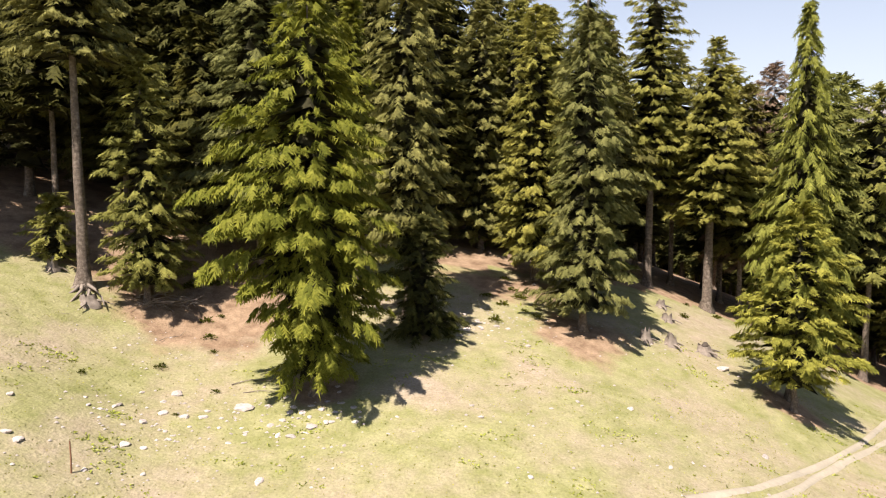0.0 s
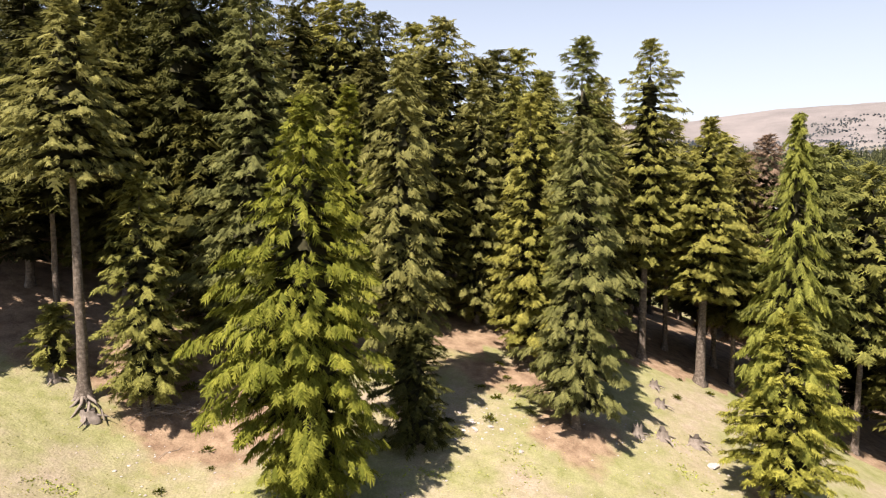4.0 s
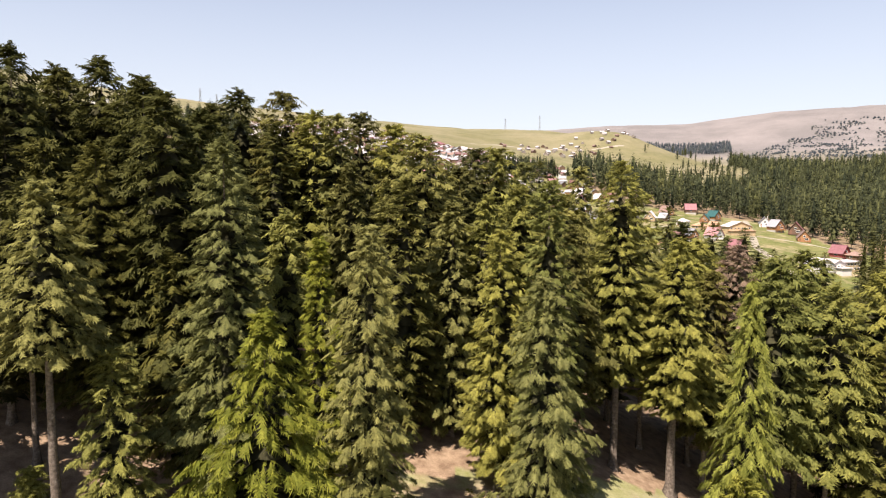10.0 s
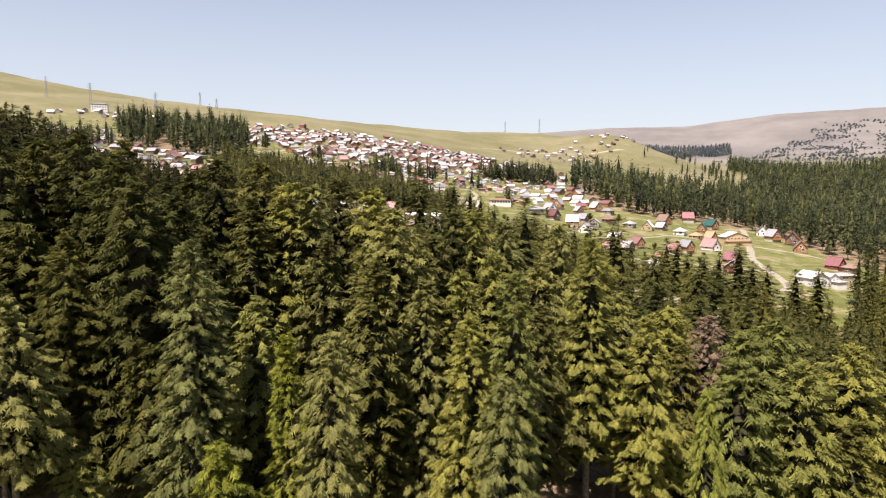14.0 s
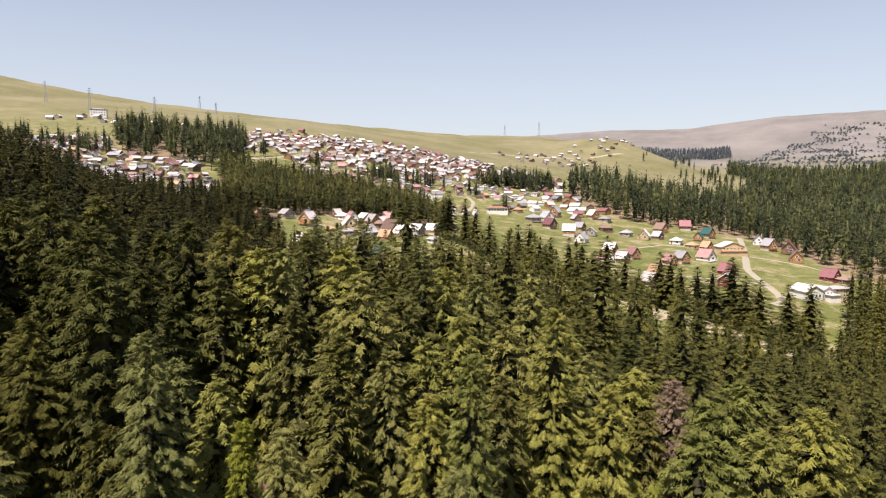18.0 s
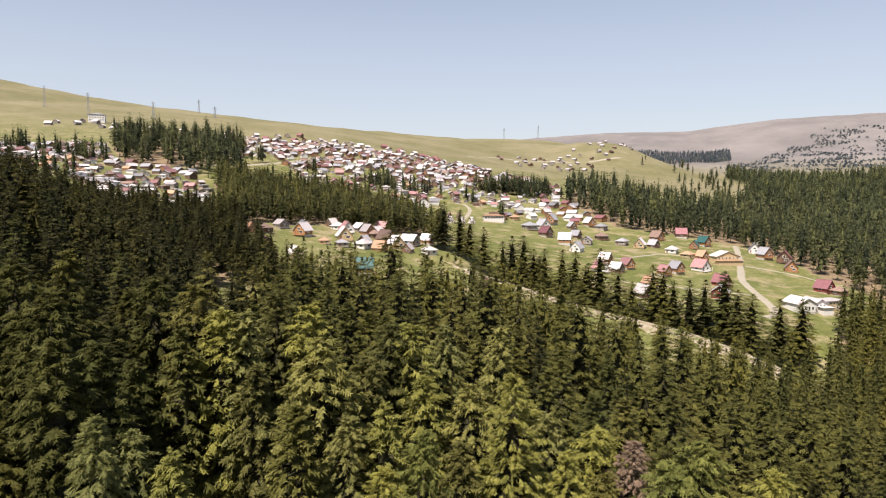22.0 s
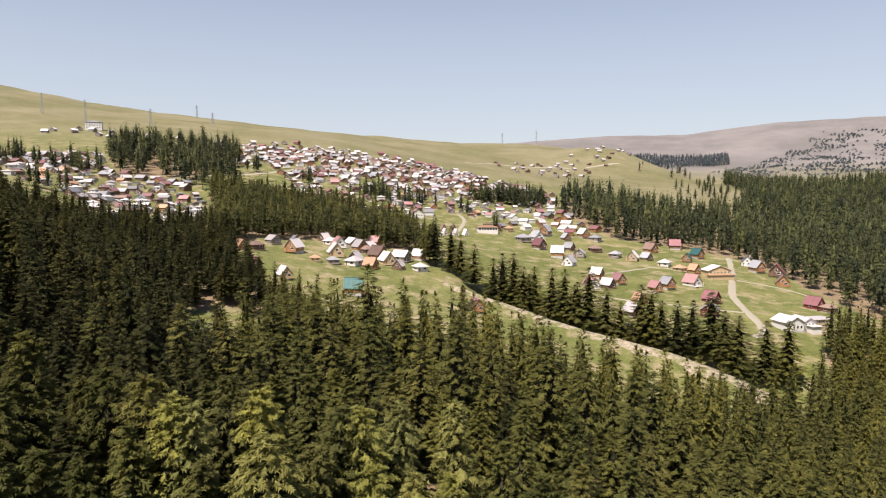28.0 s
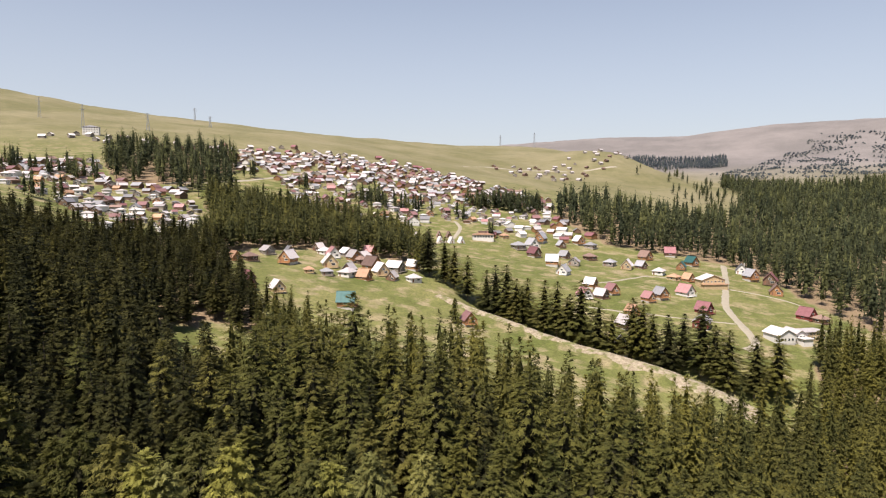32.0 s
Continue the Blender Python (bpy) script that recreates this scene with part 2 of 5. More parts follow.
pasture = mix(t, ramp(t, world_noise(t, .07, 5), ((.5, (0, 0, 0)), (.64, (1, 1, 1)))), pasture, (.25, .206, .125))
worn = ramp(t, world_noise(t, .035, 8, .7), ((.56, (0, 0, 0)), (.66, (1, 1, 1))))
pasture = mix(t, worn, pasture, (.262, .212, .14))
pasture = mix(t, .7, pasture, ramp(t, world_noise(t, .8, 5, .7), ((.3, (.52, .56, .46)), (.7, (1.45, 1.4, 1.35)))), "MULTIPLY")
pasture = mix(t, .6, pasture, ramp(t, world_noise(t, .25, 4), ((.35, (.75, .75, .7)), (.65, (1.2, 1.2, 1.15)))), "MULTIPLY")
land_col = mix(t, cover.outputs[1], near, pasture)
upland = mix(t, ramp(t, world_noise(t, .006, 6, .65), ((.4, (0, 0, 0)), (.6, (1, 1, 1)))), (.138, .126, .06), (.196, .17, .1))
upland = mix(t, .5, upland, ramp(t, world_noise(t, .05, 4), ((.35, (.8, .82, .75)), (.65, (1.15, 1.12, 1.1)))), "MULTIPLY")
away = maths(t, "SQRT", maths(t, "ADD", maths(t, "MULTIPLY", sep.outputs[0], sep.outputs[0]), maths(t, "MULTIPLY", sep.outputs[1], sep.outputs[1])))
# bare far range: aerial haze is partly put into this greyer colour
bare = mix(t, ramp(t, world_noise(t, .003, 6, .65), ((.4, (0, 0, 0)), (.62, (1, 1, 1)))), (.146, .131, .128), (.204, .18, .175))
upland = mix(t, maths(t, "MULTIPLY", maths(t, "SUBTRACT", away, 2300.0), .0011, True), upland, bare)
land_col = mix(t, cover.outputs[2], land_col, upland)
speck = ramp(t, world_noise(t, 9, 3), ((.3, (.72, .74, .7)), (.7, (1.16, 1.15, 1.15))))
t.links.new(mix(t, .8, land_col, speck, "MULTIPLY"), b.inputs["Base Color"])
bump(t, b, world_noise(t, 6, 5), .6, .12)
LAND = m


# ---- building helpers ----
def mesh_of(name, verts, faces, mat, smooth_shade=False):
    me = bpy.data.meshes.new(name)
    verts, faces = np.asarray(verts, np.float32), np.asarray(faces, np.int32)
    k = faces.shape[1]
    me.vertices.add(len(verts))
    me.vertices.foreach_set("co", verts.ravel())
    me.loops.add(faces.size)
    me.loops.foreach_set("vertex_index", faces.ravel())
    me.polygons.add(len(faces))
    me.polygons.foreach_set("loop_start", np.arange(0, faces.size, k, dtype=np.int32))
    if smooth_shade:
        me.polygons.foreach_set("use_smooth", np.ones(len(faces), bool))
    me.materials.append(mat)
    me.update(calc_edges=True)
    return me


def part(name, bm, mat, parent, label=""):
    """Links a bmesh, or mesh data, as one mesh object under a thing or a part."""
    if isinstance(bm, bmesh.types.BMesh):
        me = bpy.data.meshes.new(name)
        bm.to_mesh(me)
        bm.free()
        me.materials.append(mat)
    else:
        me = bm
    ob = new(name, me)
    ob.parent = parent
    if label:
        ob["label"] = label
    return ob


def box(bm, lo, hi, turn=None):
    vs = [bm.verts.new((x, y, z)) for z in (lo[2], hi[2]) for x, y in ((lo[0], lo[1]), (hi[0], lo[1]), (hi[0], hi[1]), (lo[0], hi[1]))]
    if turn:
        for w in vs:
            w.co = turn @ w.co
    for f in ((3, 2, 1, 0), (4, 5, 6, 7), (0, 1, 5, 4), (1, 2, 6, 5), (2, 3, 7, 6), (3, 0, 4, 7)):
        bm.faces.new([vs[n] for n in f])
    return vs


def one_box(lo, hi):
    bm = bmesh.new()
    box(bm, lo, hi)
    return bm


# ---- the ground sheet ----
def build_ground():
    front = np.arange(-46, 46.01, .4)
    around = np.r_[front, np.arange(49, 314, 4.0)]
    a = np.radians(around)
    radii = np.r_[np.geomspace(4, 4860, 235)]
    A, R = np.meshgrid(a, radii)
    X, Y = (R * np.sin(A)).ravel(), (R * np.cos(A)).ravel()
    verts = np.c_[X, Y, land(X, Y)]
    n, k = len(around), len(radii)
    i, j = np.meshgrid(np.arange(n), np.arange(k - 1))
    i, j = i.ravel(), j.ravel()
    i2 = (i + 1) % n
    faces = np.c_[j * n + i, j * n + i2, (j + 1) * n + i2, (j + 1) * n + i][:, ::-1]
    hub = len(verts)
    verts = np.r_[verts, [(0, 0, 0)]]
    me = mesh_of("ground", verts, faces, LAND, True)
    # close the middle
    mid = bmesh.new()
    mid.from_mesh(me)
    mid.verts.ensure_lookup_table()
    for q in range(n):
        mid.faces.new((mid.verts[hub], mid.verts[q], mid.verts[(q + 1) % n])).smooth = True
    mid.to_mesh(me)
    mid.free()
    x, y = verts[:, 0], verts[:, 1]
    r = np.hypot(x, y)
    litter = wood_mask(x, y)
    col = np.zeros((len(verts), 4), np.float32)
    col[:, 0] = litter
    woods = np.zeros(len(verts))
    for poly in (STRIP, RIGHT_WOOD, HILL_WOOD):
        woods = np.maximum(woods, inside(x, y, poly))
    col[:, 0] = np.maximum(col[:, 0], woods)
    col[:, 1] = smooth(200, 300, y + .3 * x) * (1 - .85 * np.maximum(woods, litter))
    col[:, 1] = np.maximum(col[:, 1], glade(x, y) < 1.1)
    col[:, 2] = smooth(760, 1350, r)
    col[:, 3] = 1
    at = me.color_attributes.new("cover", "FLOAT_COLOR", "POINT")
    at.data.foreach_set("color", col.ravel())
    return tagged(new("ground", me), "sloping alpine meadow with dry and green grass", "ground", kind="structure")


def inside(x, y, poly):
    res = np.zeros(np.shape(x), bool)
    for (ax, ay), (bx, by) in zip(poly, poly[1:] + poly[:1]):
        res ^= ((ay > y) != (by > y)) & (x < (bx - ax) * (y - ay) / (by - ay + 1e-9) + ax)
    return res


FOREST = [(-70, 36), (-40, 42), (-26, 43), (-12, 45), (0, 52), (10, 54), (17, 57), (27, 58), (37, 55), (52, 51), (90, 60), (170, 150), (230, 240), (250, 330), (205, 325), (178, 265),
          (152, 246), (122, 238), (90, 212), (60, 198), (26, 212), (4, 207), (-20, 206), (-38, 222), (-30, 250), (-33, 280), (-60, 296), (-80, 330), (-99, 362), (-113, 395), (-119, 432), (-152, 428), (-170, 385), (-215, 330), (-300, 330), (-330, 200), (-140, 60)]
STRIP = [(-118, 425), (-100, 452), (-70, 476), (-20, 470), (12, 455), (10, 520), (-18, 590), (-70, 640), (-125, 640), (-200, 650), (-190, 590), (-150, 520), (-140, 440)]
RIGHT_WOOD = [(150, 790), (185, 660), (215, 640), (240, 640), (275, 610), (290, 560), (283, 500), (275, 440), (268, 380), (330, 330), (620, 700), (1000, 1300), (1150, 1700), (720, 1700), (640, 1500), (610, 1300), (500, 1080), (380, 960), (290, 950), (185, 890)]
HILL_WOOD = [(-300, 660), (-240, 690), (-240, 850), (-262, 930), (-340, 960), (-400, 900), (-370, 780)]


# cottages by the colour of their roofs: place and width
HOUSES = dict(
    w=((123, 460, 9.3), (124, 433, 9.3), (194, 535, 11.1), (173, 551, 11.3), (129, 550, 12.3), (153, 653, 13), (122, 367, 9.9), (106, 357, 6.5), (114, 346, 9.4), (-94, 437, 8), (-75, 414, 11), (-67, 474, 8), (-61, 464, 8), (-51, 423, 10), (-46, 464, 9), (-39, 449, 10), (-37, 412, 9), (-36, 399, 9), (-18, 417, 9), (-10, 432, 10), (1, 443, 9), (-10, 407, 8), (3, 410, 8), (-62, 332, 7), (-34, 461, 8)),
    r=((134, 445, 9.1), (112, 428, 10.0), (154, 430, 8.9), (188, 458, 10.7), (34, 338, 9), (-54, 455, 10), (-32, 479, 9)),
    o=((134, 396, 8.2), (199, 514, 9.6), (209, 511, 10.2), (80, 649, 8.8), (-103, 396, 9), (-58, 392, 7), (-26, 397, 10)),
    g=((165, 440, 9.7), (186, 557, 9.1), (161, 561, 12), (112, 503, 10.7), (109, 539, 13), (126, 580, 9.8), (89, 604, 11.4), (103, 618, 11.1), (115, 644, 13), (132, 631, 9.4), (162, 641, 9.6), (275, 568, 10.4), (269, 537, 12), (-81, 443, 9), (-48, 395, 7)),
    t=((221, 560, 9.3), (239, 586, 11.1), (-27, 328, 10.3)),
    b=((149, 583, 12), (265, 487, 11.4), (251, 403, 7.7), (203, 602, 9.8), (-96, 404, 8), (-25, 431, 10), (-34, 446, 8)),
    m=((99, 574, 12), (182, 409, 10.1), (279, 525, 11.0), (246, 410, 9.8), (234, 629, 9.7), (-77, 332, 7), (-79, 338, 7)))


def clear_of_houses(x, y):
    return all((x - a) ** 2 + (y - e) ** 2 > 42 and not (0 < e - y + 4 < 14 and abs(x - a) < 4.5) for group in HOUSES.values() for a, e, _ in group)


def glade(x, y):
    """Below 1 on the small clearing in the forest."""
    return ((x + 67) / 20) ** 2 + ((y - 240) / 33) ** 2


def wood_mask(x, y):
    m = inside(x, y, FOREST).astype(float) * (glade(x, y) > 1)
    m = np.maximum(m, .9 * np.exp(-((y - 43) / 5) ** 2) * (x < -7) * (x > -50))
    m = np.maximum(m, .75 * np.exp(-(((x - 4) / 8) ** 2 + ((y - 49) / 4) ** 2)))
    for cx, cy, r in ((-6, 33, 2.2), (21.4, 40, 2.4), (8.9, 42.4, 3.5), (-14, 40, 6)):
        m = np.maximum(m, np.exp(-(((x - cx) ** 2 + (y - cy) ** 2) / r ** 2)))
    return m


build_ground()


# ---- conifers ----
def kites(p, d, side, length, width, sag):
    """Needle sprays: folded kites from p along d."""
    n = len(p)
    up = np.cross(side, d)
    mid = p + d * (length * .45)[:, None]
    v = np.stack([p, mid + side * width[:, None] - up * (width * .35)[:, None], p + d * length[:, None] - np.array([0, 0, 1]) * (sag * length)[:, None],
                  mid - side * width[:, None] - up * (width * .35)[:, None]], 1).reshape(-1, 3)
    q = np.arange(n)[:, None] * 4
    f = np.concatenate([q + (0, 1, 2), q + (0, 2, 3)])
    return v, f


def unit(v):
    return v / (np.linalg.norm(v, axis=1, keepdims=True) + 1e-9)


def fronds(r, P, D, S, L, W, droop, twigs):
    """Sprays of needles: each a drooping spine with pointed twigs to both sides, in one piece."""
    n, k = len(P), twigs
    s = np.linspace(0, 1, k + 1)
    down = np.array([0, 0, -1.0])
    spine = P[:, None] + D[:, None] * (L[:, None] * s)[..., None] + down * ((droop * L)[:, None] * s ** 2)[..., None]
    mid = (spine[:, :-1] + spine[:, 1:]) / 2
    wide = np.interp((np.arange(k) + .5) / k, (0, .3, .6, 1), (.7, 1, .85, .42))
    sides = []
    for sg in (-1, 1):
        q = W[:, None] * wide * r.uniform(.65, 1.25, (n, k))
        ahead = L[:, None] * r.uniform(.12, .3, (n, k)) + q * .35
        sides.append(mid + S[:, None] * (sg * q)[..., None] + D[:, None] * ahead[..., None] + down * (q * r.uniform(.1, .5, (n, k)) + ahead * droop[:, None])[..., None])
    v = np.concatenate([spine, *sides], 1)
    i = np.arange(k)
    f = np.concatenate([np.c_[i, i + 1, k + 1 + i], np.c_[i + 1, i, 2 * k + 1 + i]])
    f = (np.arange(n) * (3 * k + 1))[:, None, None] + f[None]
    return v.reshape(-1, 3), f.reshape(-1, 3)


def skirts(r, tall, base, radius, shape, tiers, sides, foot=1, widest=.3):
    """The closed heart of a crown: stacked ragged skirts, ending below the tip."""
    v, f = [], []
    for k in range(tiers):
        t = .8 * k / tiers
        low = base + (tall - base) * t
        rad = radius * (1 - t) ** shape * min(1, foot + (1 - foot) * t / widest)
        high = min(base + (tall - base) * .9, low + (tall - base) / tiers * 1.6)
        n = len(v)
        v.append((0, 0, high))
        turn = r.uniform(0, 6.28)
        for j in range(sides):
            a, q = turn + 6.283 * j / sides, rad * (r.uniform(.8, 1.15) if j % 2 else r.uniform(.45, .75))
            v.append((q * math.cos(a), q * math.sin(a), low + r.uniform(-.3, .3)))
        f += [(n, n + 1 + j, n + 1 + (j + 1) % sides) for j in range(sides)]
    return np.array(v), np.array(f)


def crown(seed, tall, base, radius, gap, around, spray, twigs, droop=.13, rise=.14, shape=.46, hang=.05, ragged=.3, fan=.5, widest=.32, foot=.7, core=.5, fill=1.15, tiers=12, slim=.3, tip=.52, tousle=1.0):
    """Whorls of flat drooping boughs, each a fan of needle sprays. shape: below 1 a full crown with a round top, near 1 a cone."""
    r = np.random.RandomState(seed)
    hs, h = [], base
    while h < tall - .25 * gap - .2:
        hs.append(h)
        h += gap * r.uniform(.75, 1.25) * min(1, max(.34, .24 + (tall - h) / 7))
    P, D, S, L, inner = [], [], [], [], []
    lobe, up = r.uniform(0, 6.28, 3), np.array([0, 0, 1.0])
    for h in hs:
        t = (h - base) / (tall - base)
        reach = radius * min(1, ((1 - t) / (1 - widest)) ** shape) * min(1, foot + (1 - foot) * t / widest) * r.uniform(1 - ragged * .5, 1 + ragged * .35) + .3
        reach = min(reach, .3 + tip * (tall - h))
        count = max(5, int(around * (.78 + .22 * (1 - t)) + r.uniform(-.5, 1)))
        turn0 = r.uniform(0, 6.28)
        for n in range(count):
            a = turn0 + 6.283 * (n + r.uniform(-.35, .35)) / count
            swell = 1 + .13 * math.sin(2 * a + lobe[0] + 3 * t) + .12 * math.sin(a + lobe[1] + 9 * t)
            ln = max(.35, reach * r.uniform(1 - ragged, 1.14) * swell)
            o = np.array([math.cos(a), math.sin(a), 0])
            tang = np.array([-o[1], o[0], 0])
            rz, dr = rise + .75 * math.exp((h - tall) / 1.8), droop * r.uniform(.6, 1.4) * (1 - .6 * t ** 3)
            h1 = h + r.uniform(-.35, .35) * gap
            k = max(1 if tiers < 7 else 2 if tall - h > 4.5 or tiers < 11 else 5, int(fill * ln * ln * fan / (spray * spray * .34) * .5 + r.uniform(.2, 1.2)))
            s = np.sqrt(r.uniform(.14 if tall - h > 4.5 else .06, 1, k))
            s[0] = 1
            half = fan * ln * (1.08 - s) * np.minimum(1, 2 * s)
            u = r.uniform(-1, 1, k)
            u[0] = 0
            turn = u * .75 + r.normal(0, .18, k)
            d = o * np.cos(turn)[:, None] + tang * np.sin(turn)[:, None]
            side = -o * np.sin(turn)[:, None] + tang * np.cos(turn)[:, None]
            long = np.minimum(spray * r.uniform(.7, 1.3, k), .1 + .8 * ln)
            p = o * (ln * s)[:, None] + tang * (u * half)[:, None]
            p[:, 2] = h1 + ln * (rz * s - dr * s ** 2) - np.abs(u) * half * .25 + r.uniform(-.12, .12, k) * gap
            pitch = rz - 2 * dr * s - hang * r.uniform(.2, 1.6, k) + r.normal(0, .17 * tousle, k)
            d = unit(d + up * pitch[:, None])
            side = unit(side + up * r.normal(0, .36 * tousle, k)[:, None])
            P.append(p - d * (long * .72)[:, None]), D.append(d), S.append(side), L.append(long)
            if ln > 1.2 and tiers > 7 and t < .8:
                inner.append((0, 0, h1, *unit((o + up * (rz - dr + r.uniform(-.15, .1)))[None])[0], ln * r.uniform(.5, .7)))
    n = 5
    a = r.uniform(0, 6.28, n)
    P.append(np.c_[np.zeros((n, 2)), tall - .6 - r.uniform(0, .3, n)]), D.append(unit(np.c_[np.cos(a) * slim, np.sin(a) * slim, np.ones(n)])), S.append(np.c_[-np.sin(a), np.cos(a), np.zeros(n)]), L.append(r.uniform(.6, .9, n) * min(1.2, .6 + spray * .4))
    P, D, S, L = np.concatenate(P), np.concatenate(D), np.concatenate(S), np.concatenate(L)
    v, f = fronds(r, P, D, S, L, L * r.uniform(.34, .55, len(L)), r.uniform(.05, .25, len(L)) * .6 + hang * .3, twigs)
    # inner boughs and skirts; the conifers colour these dark as painted crown shade
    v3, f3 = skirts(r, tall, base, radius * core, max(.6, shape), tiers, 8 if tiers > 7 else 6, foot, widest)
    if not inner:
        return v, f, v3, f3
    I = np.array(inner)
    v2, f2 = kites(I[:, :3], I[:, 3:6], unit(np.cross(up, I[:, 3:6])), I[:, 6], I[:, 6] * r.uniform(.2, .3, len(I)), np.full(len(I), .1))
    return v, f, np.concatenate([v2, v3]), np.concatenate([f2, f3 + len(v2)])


def stem(seed, tall, girth, sides=8, rings=9, flare=1.6, lean=.15):
    r = np.random.RandomState(seed + 999)
    zs = np.r_[-.5, 0, .35, np.linspace(1.1, tall, rings)]
    bx, by = np.cumsum(r.uniform(-lean, lean, len(zs))) * .3, np.cumsum(r.uniform(-lean, lean, len(zs))) * .3
    bx, by = bx - bx[1], by - by[1]
    v = []
    for n, z in enumerate(zs):
        rad = girth * (max(.04, 1 - max(z, 0) / tall) ** .85)
        rad *= flare if n < 2 else 1.22 if n == 2 else 1
        for k in range(sides):
            a = 6.2832 * k / sides
            q = rad * (1 + (.22 * math.sin(3 * a + seed) if n < 3 else .05 * r.uniform(-1, 1)))
            v.append((bx[n] + q * math.cos(a), by[n] + q * math.sin(a), z))
    f = [(n * sides + k, n * sides + (k + 1) % sides, (n + 1) * sides + (k + 1) % sides, (n + 1) * sides + k) for n in range(len(zs) - 1) for k in range(sides)]
    return np.array(v), np.array(f)


def conifer(name, label, seed, tall, base, radius, leaf, at=None, girth=None, **form):
    """A fir or spruce: trunk and crown under an empty at its foot."""
    root = new(name)
    v, f = stem(seed, tall * .97, girth or .012 * tall)
    part("trunk", mesh_of("trunk", v, f, BARK, True), None, root)
    v, f, v2, f2 = crown(seed, tall, base, radius, **form)
    part("crown", mesh_of("crown", v, f, leaf), None, root)
    part("crown_core", mesh_of("crown_core", v2, f2, CORE_SHADE), None, root, "dark core standing in for the shade inside the crown")
    tagged(root, label, "tree", "conifers of the forest edge")
    if at is not None:
        root.matrix_basis = pose(*at)
    return root


FINE = dict(gap=.54, around=9, spray=.56, twigs=4, ragged=.38, tiers=22, fill=.98, tousle=1.6, droop=.18, hang=.26, widest=.16, foot=.92)
MEDIUM = dict(gap=.72, around=8, spray=.88, twigs=3, ragged=.36, tiers=14, fill=.98, tousle=1.4, droop=.16, hang=.26, widest=.16, foot=.92)
NEARBY = dict(gap=.85, around=8, spray=1.1, twigs=3, ragged=.22, tiers=12, widest=.18, tousle=.6, hang=.14)
COARSE = dict(gap=1.0, around=8, spray=1.35, twigs=3, ragged=.2, tiers=10, widest=.16, tousle=.55, fill=1.0, hang=.12)
STAND = dict(gap=1.3, around=8, spray=1.65, twigs=2, ragged=.26, tiers=9, fill=.95, tip=.5, core=.55, widest=.15, tousle=.8)
FAR = dict(gap=2.0, around=6, spray=2.4, twigs=2, ragged=.25, tiers=6, fill=.7, tip=.7, core=.62, widest=.3)
DISTANT = dict(gap=3.2, around=5, spray=3.4, twigs=1, ragged=.25, tiers=4, fill=.5, tip=.8, core=.7)
planted = []


def plant(x, y, top, base, radius, leaf, name, label, seed, form, **more):
    z = height(x, y)
    tree = conifer(name, label, seed, top - z, base, radius, leaf, (x, y, z - .05), **{**form, **more})
    planted.append((x, y))
    return tree


# trees of the meadow's edge, each by its place and its top's height
plant(-6.3, 32.3, 23.9, 1.3, 4.5, SPRUCE, "spruce_tree", "tall yellow-green spruce standing alone on the meadow, branches to the ground", 1, FINE, droop=.25, hang=.42, shape=.7, ragged=.42, widest=.36, foot=.45, tip=.4)
plant(21.9, 41.2, 23.9, 5.0, 2.9, SPRUCE_PALE, "spruce_tree", "slim pale yellow spruce with drooping upper branches", 2, FINE, droop=.4, hang=.7, shape=.95, tip=.22)
plant(21.2, 39.6, 12.2, 1.9, 3.3, SPRUCE_PALE, "spruce_tree", "young bushy yellow-green spruce in front of a taller one", 3, FINE, droop=.15, hang=.12, shape=.55, foot=.55)
plant(9.2, 43.3, 24.0, 1.8, 3.1, FIR_GREY, "fir_tree", "narrow greyish fir at the meadow's edge with a leaning base", 4, FINE, shape=.4, hang=.42, ragged=.45)
plant(-2.2, 41.5, 27.2, 4.0, 2.7, FIR_GREY, "fir_tree", "narrow greyish fir with hanging shaggy twigs", 5, FINE, shape=.4, hang=.45, ragged=.45)
plant(-1.2, 39.2, 11.4, .5, 2.4, FIR_DARK_AND_SHADED, "fir_tree", "small dark fir in the shade of taller trees", 6, FINE)
plant(-6.0, 46.0, 26.3, 3.0, 2.4, SPRUCE, "spruce_tree", "slender bright green spruce between firs", 7, FINE, shape=.75, ragged=.4)
plant(-20.5, 38.2, 30.2, 13.0, 3.4, FIR_GREY, "fir_tree", "fir with a long bare trunk and exposed roots", 8, FINE, girth=.36, shape=.4, ragged=.4)
plant(-17.2, 39.0, 20.5, 1.2, 2.5, FIR, "fir_tree", "young layered fir beside a bare trunk", 9, FINE)
plant(-12.0, 44.5, 33.0, 3.0, 3.7, FIR_GREY, "fir_tree", "tall olive-grey fir behind the lone spruce", 10, FINE, shape=.45, hang=.32)
plant(10.5, 49.6, 30.3, 2.2, 3.0, FIR, "fir_tree", "tall fir with an open pointed top", 11, FINE, shape=.5)
plant(18.2, 59.2, 32.0, 9.0, 3.5, FIR, "fir_tree", "tall dark fir with a bare pale lower trunk", 12, FINE, girth=.4, shape=.45)
plant(22.9, 57.6, 25.4, 8.0, 3.9, FIR, "fir_tree", "broad dark fir on a thick leaning trunk", 13, FINE, girth=.46, shape=.4)
plant(7.1, 51.7, 26.5, 1.8, 3.1, FIR, "fir_tree", "green fir with low sweeping branches", 14, FINE, shape=.45)
plant(30.6, 63.2, 24.3, 6.0, 4.6, DEAD, "fir_tree", "dying fir with rusty brown needles", 15, FINE, shape=.5)
plant(-23.4, 50.0, 33.0, 3.0, 3.9, FIR_DARK_AND_SHADED, "fir_tree", "tall fir with needles darkened for shade and lit branch ends", 16, FINE, shape=.45)
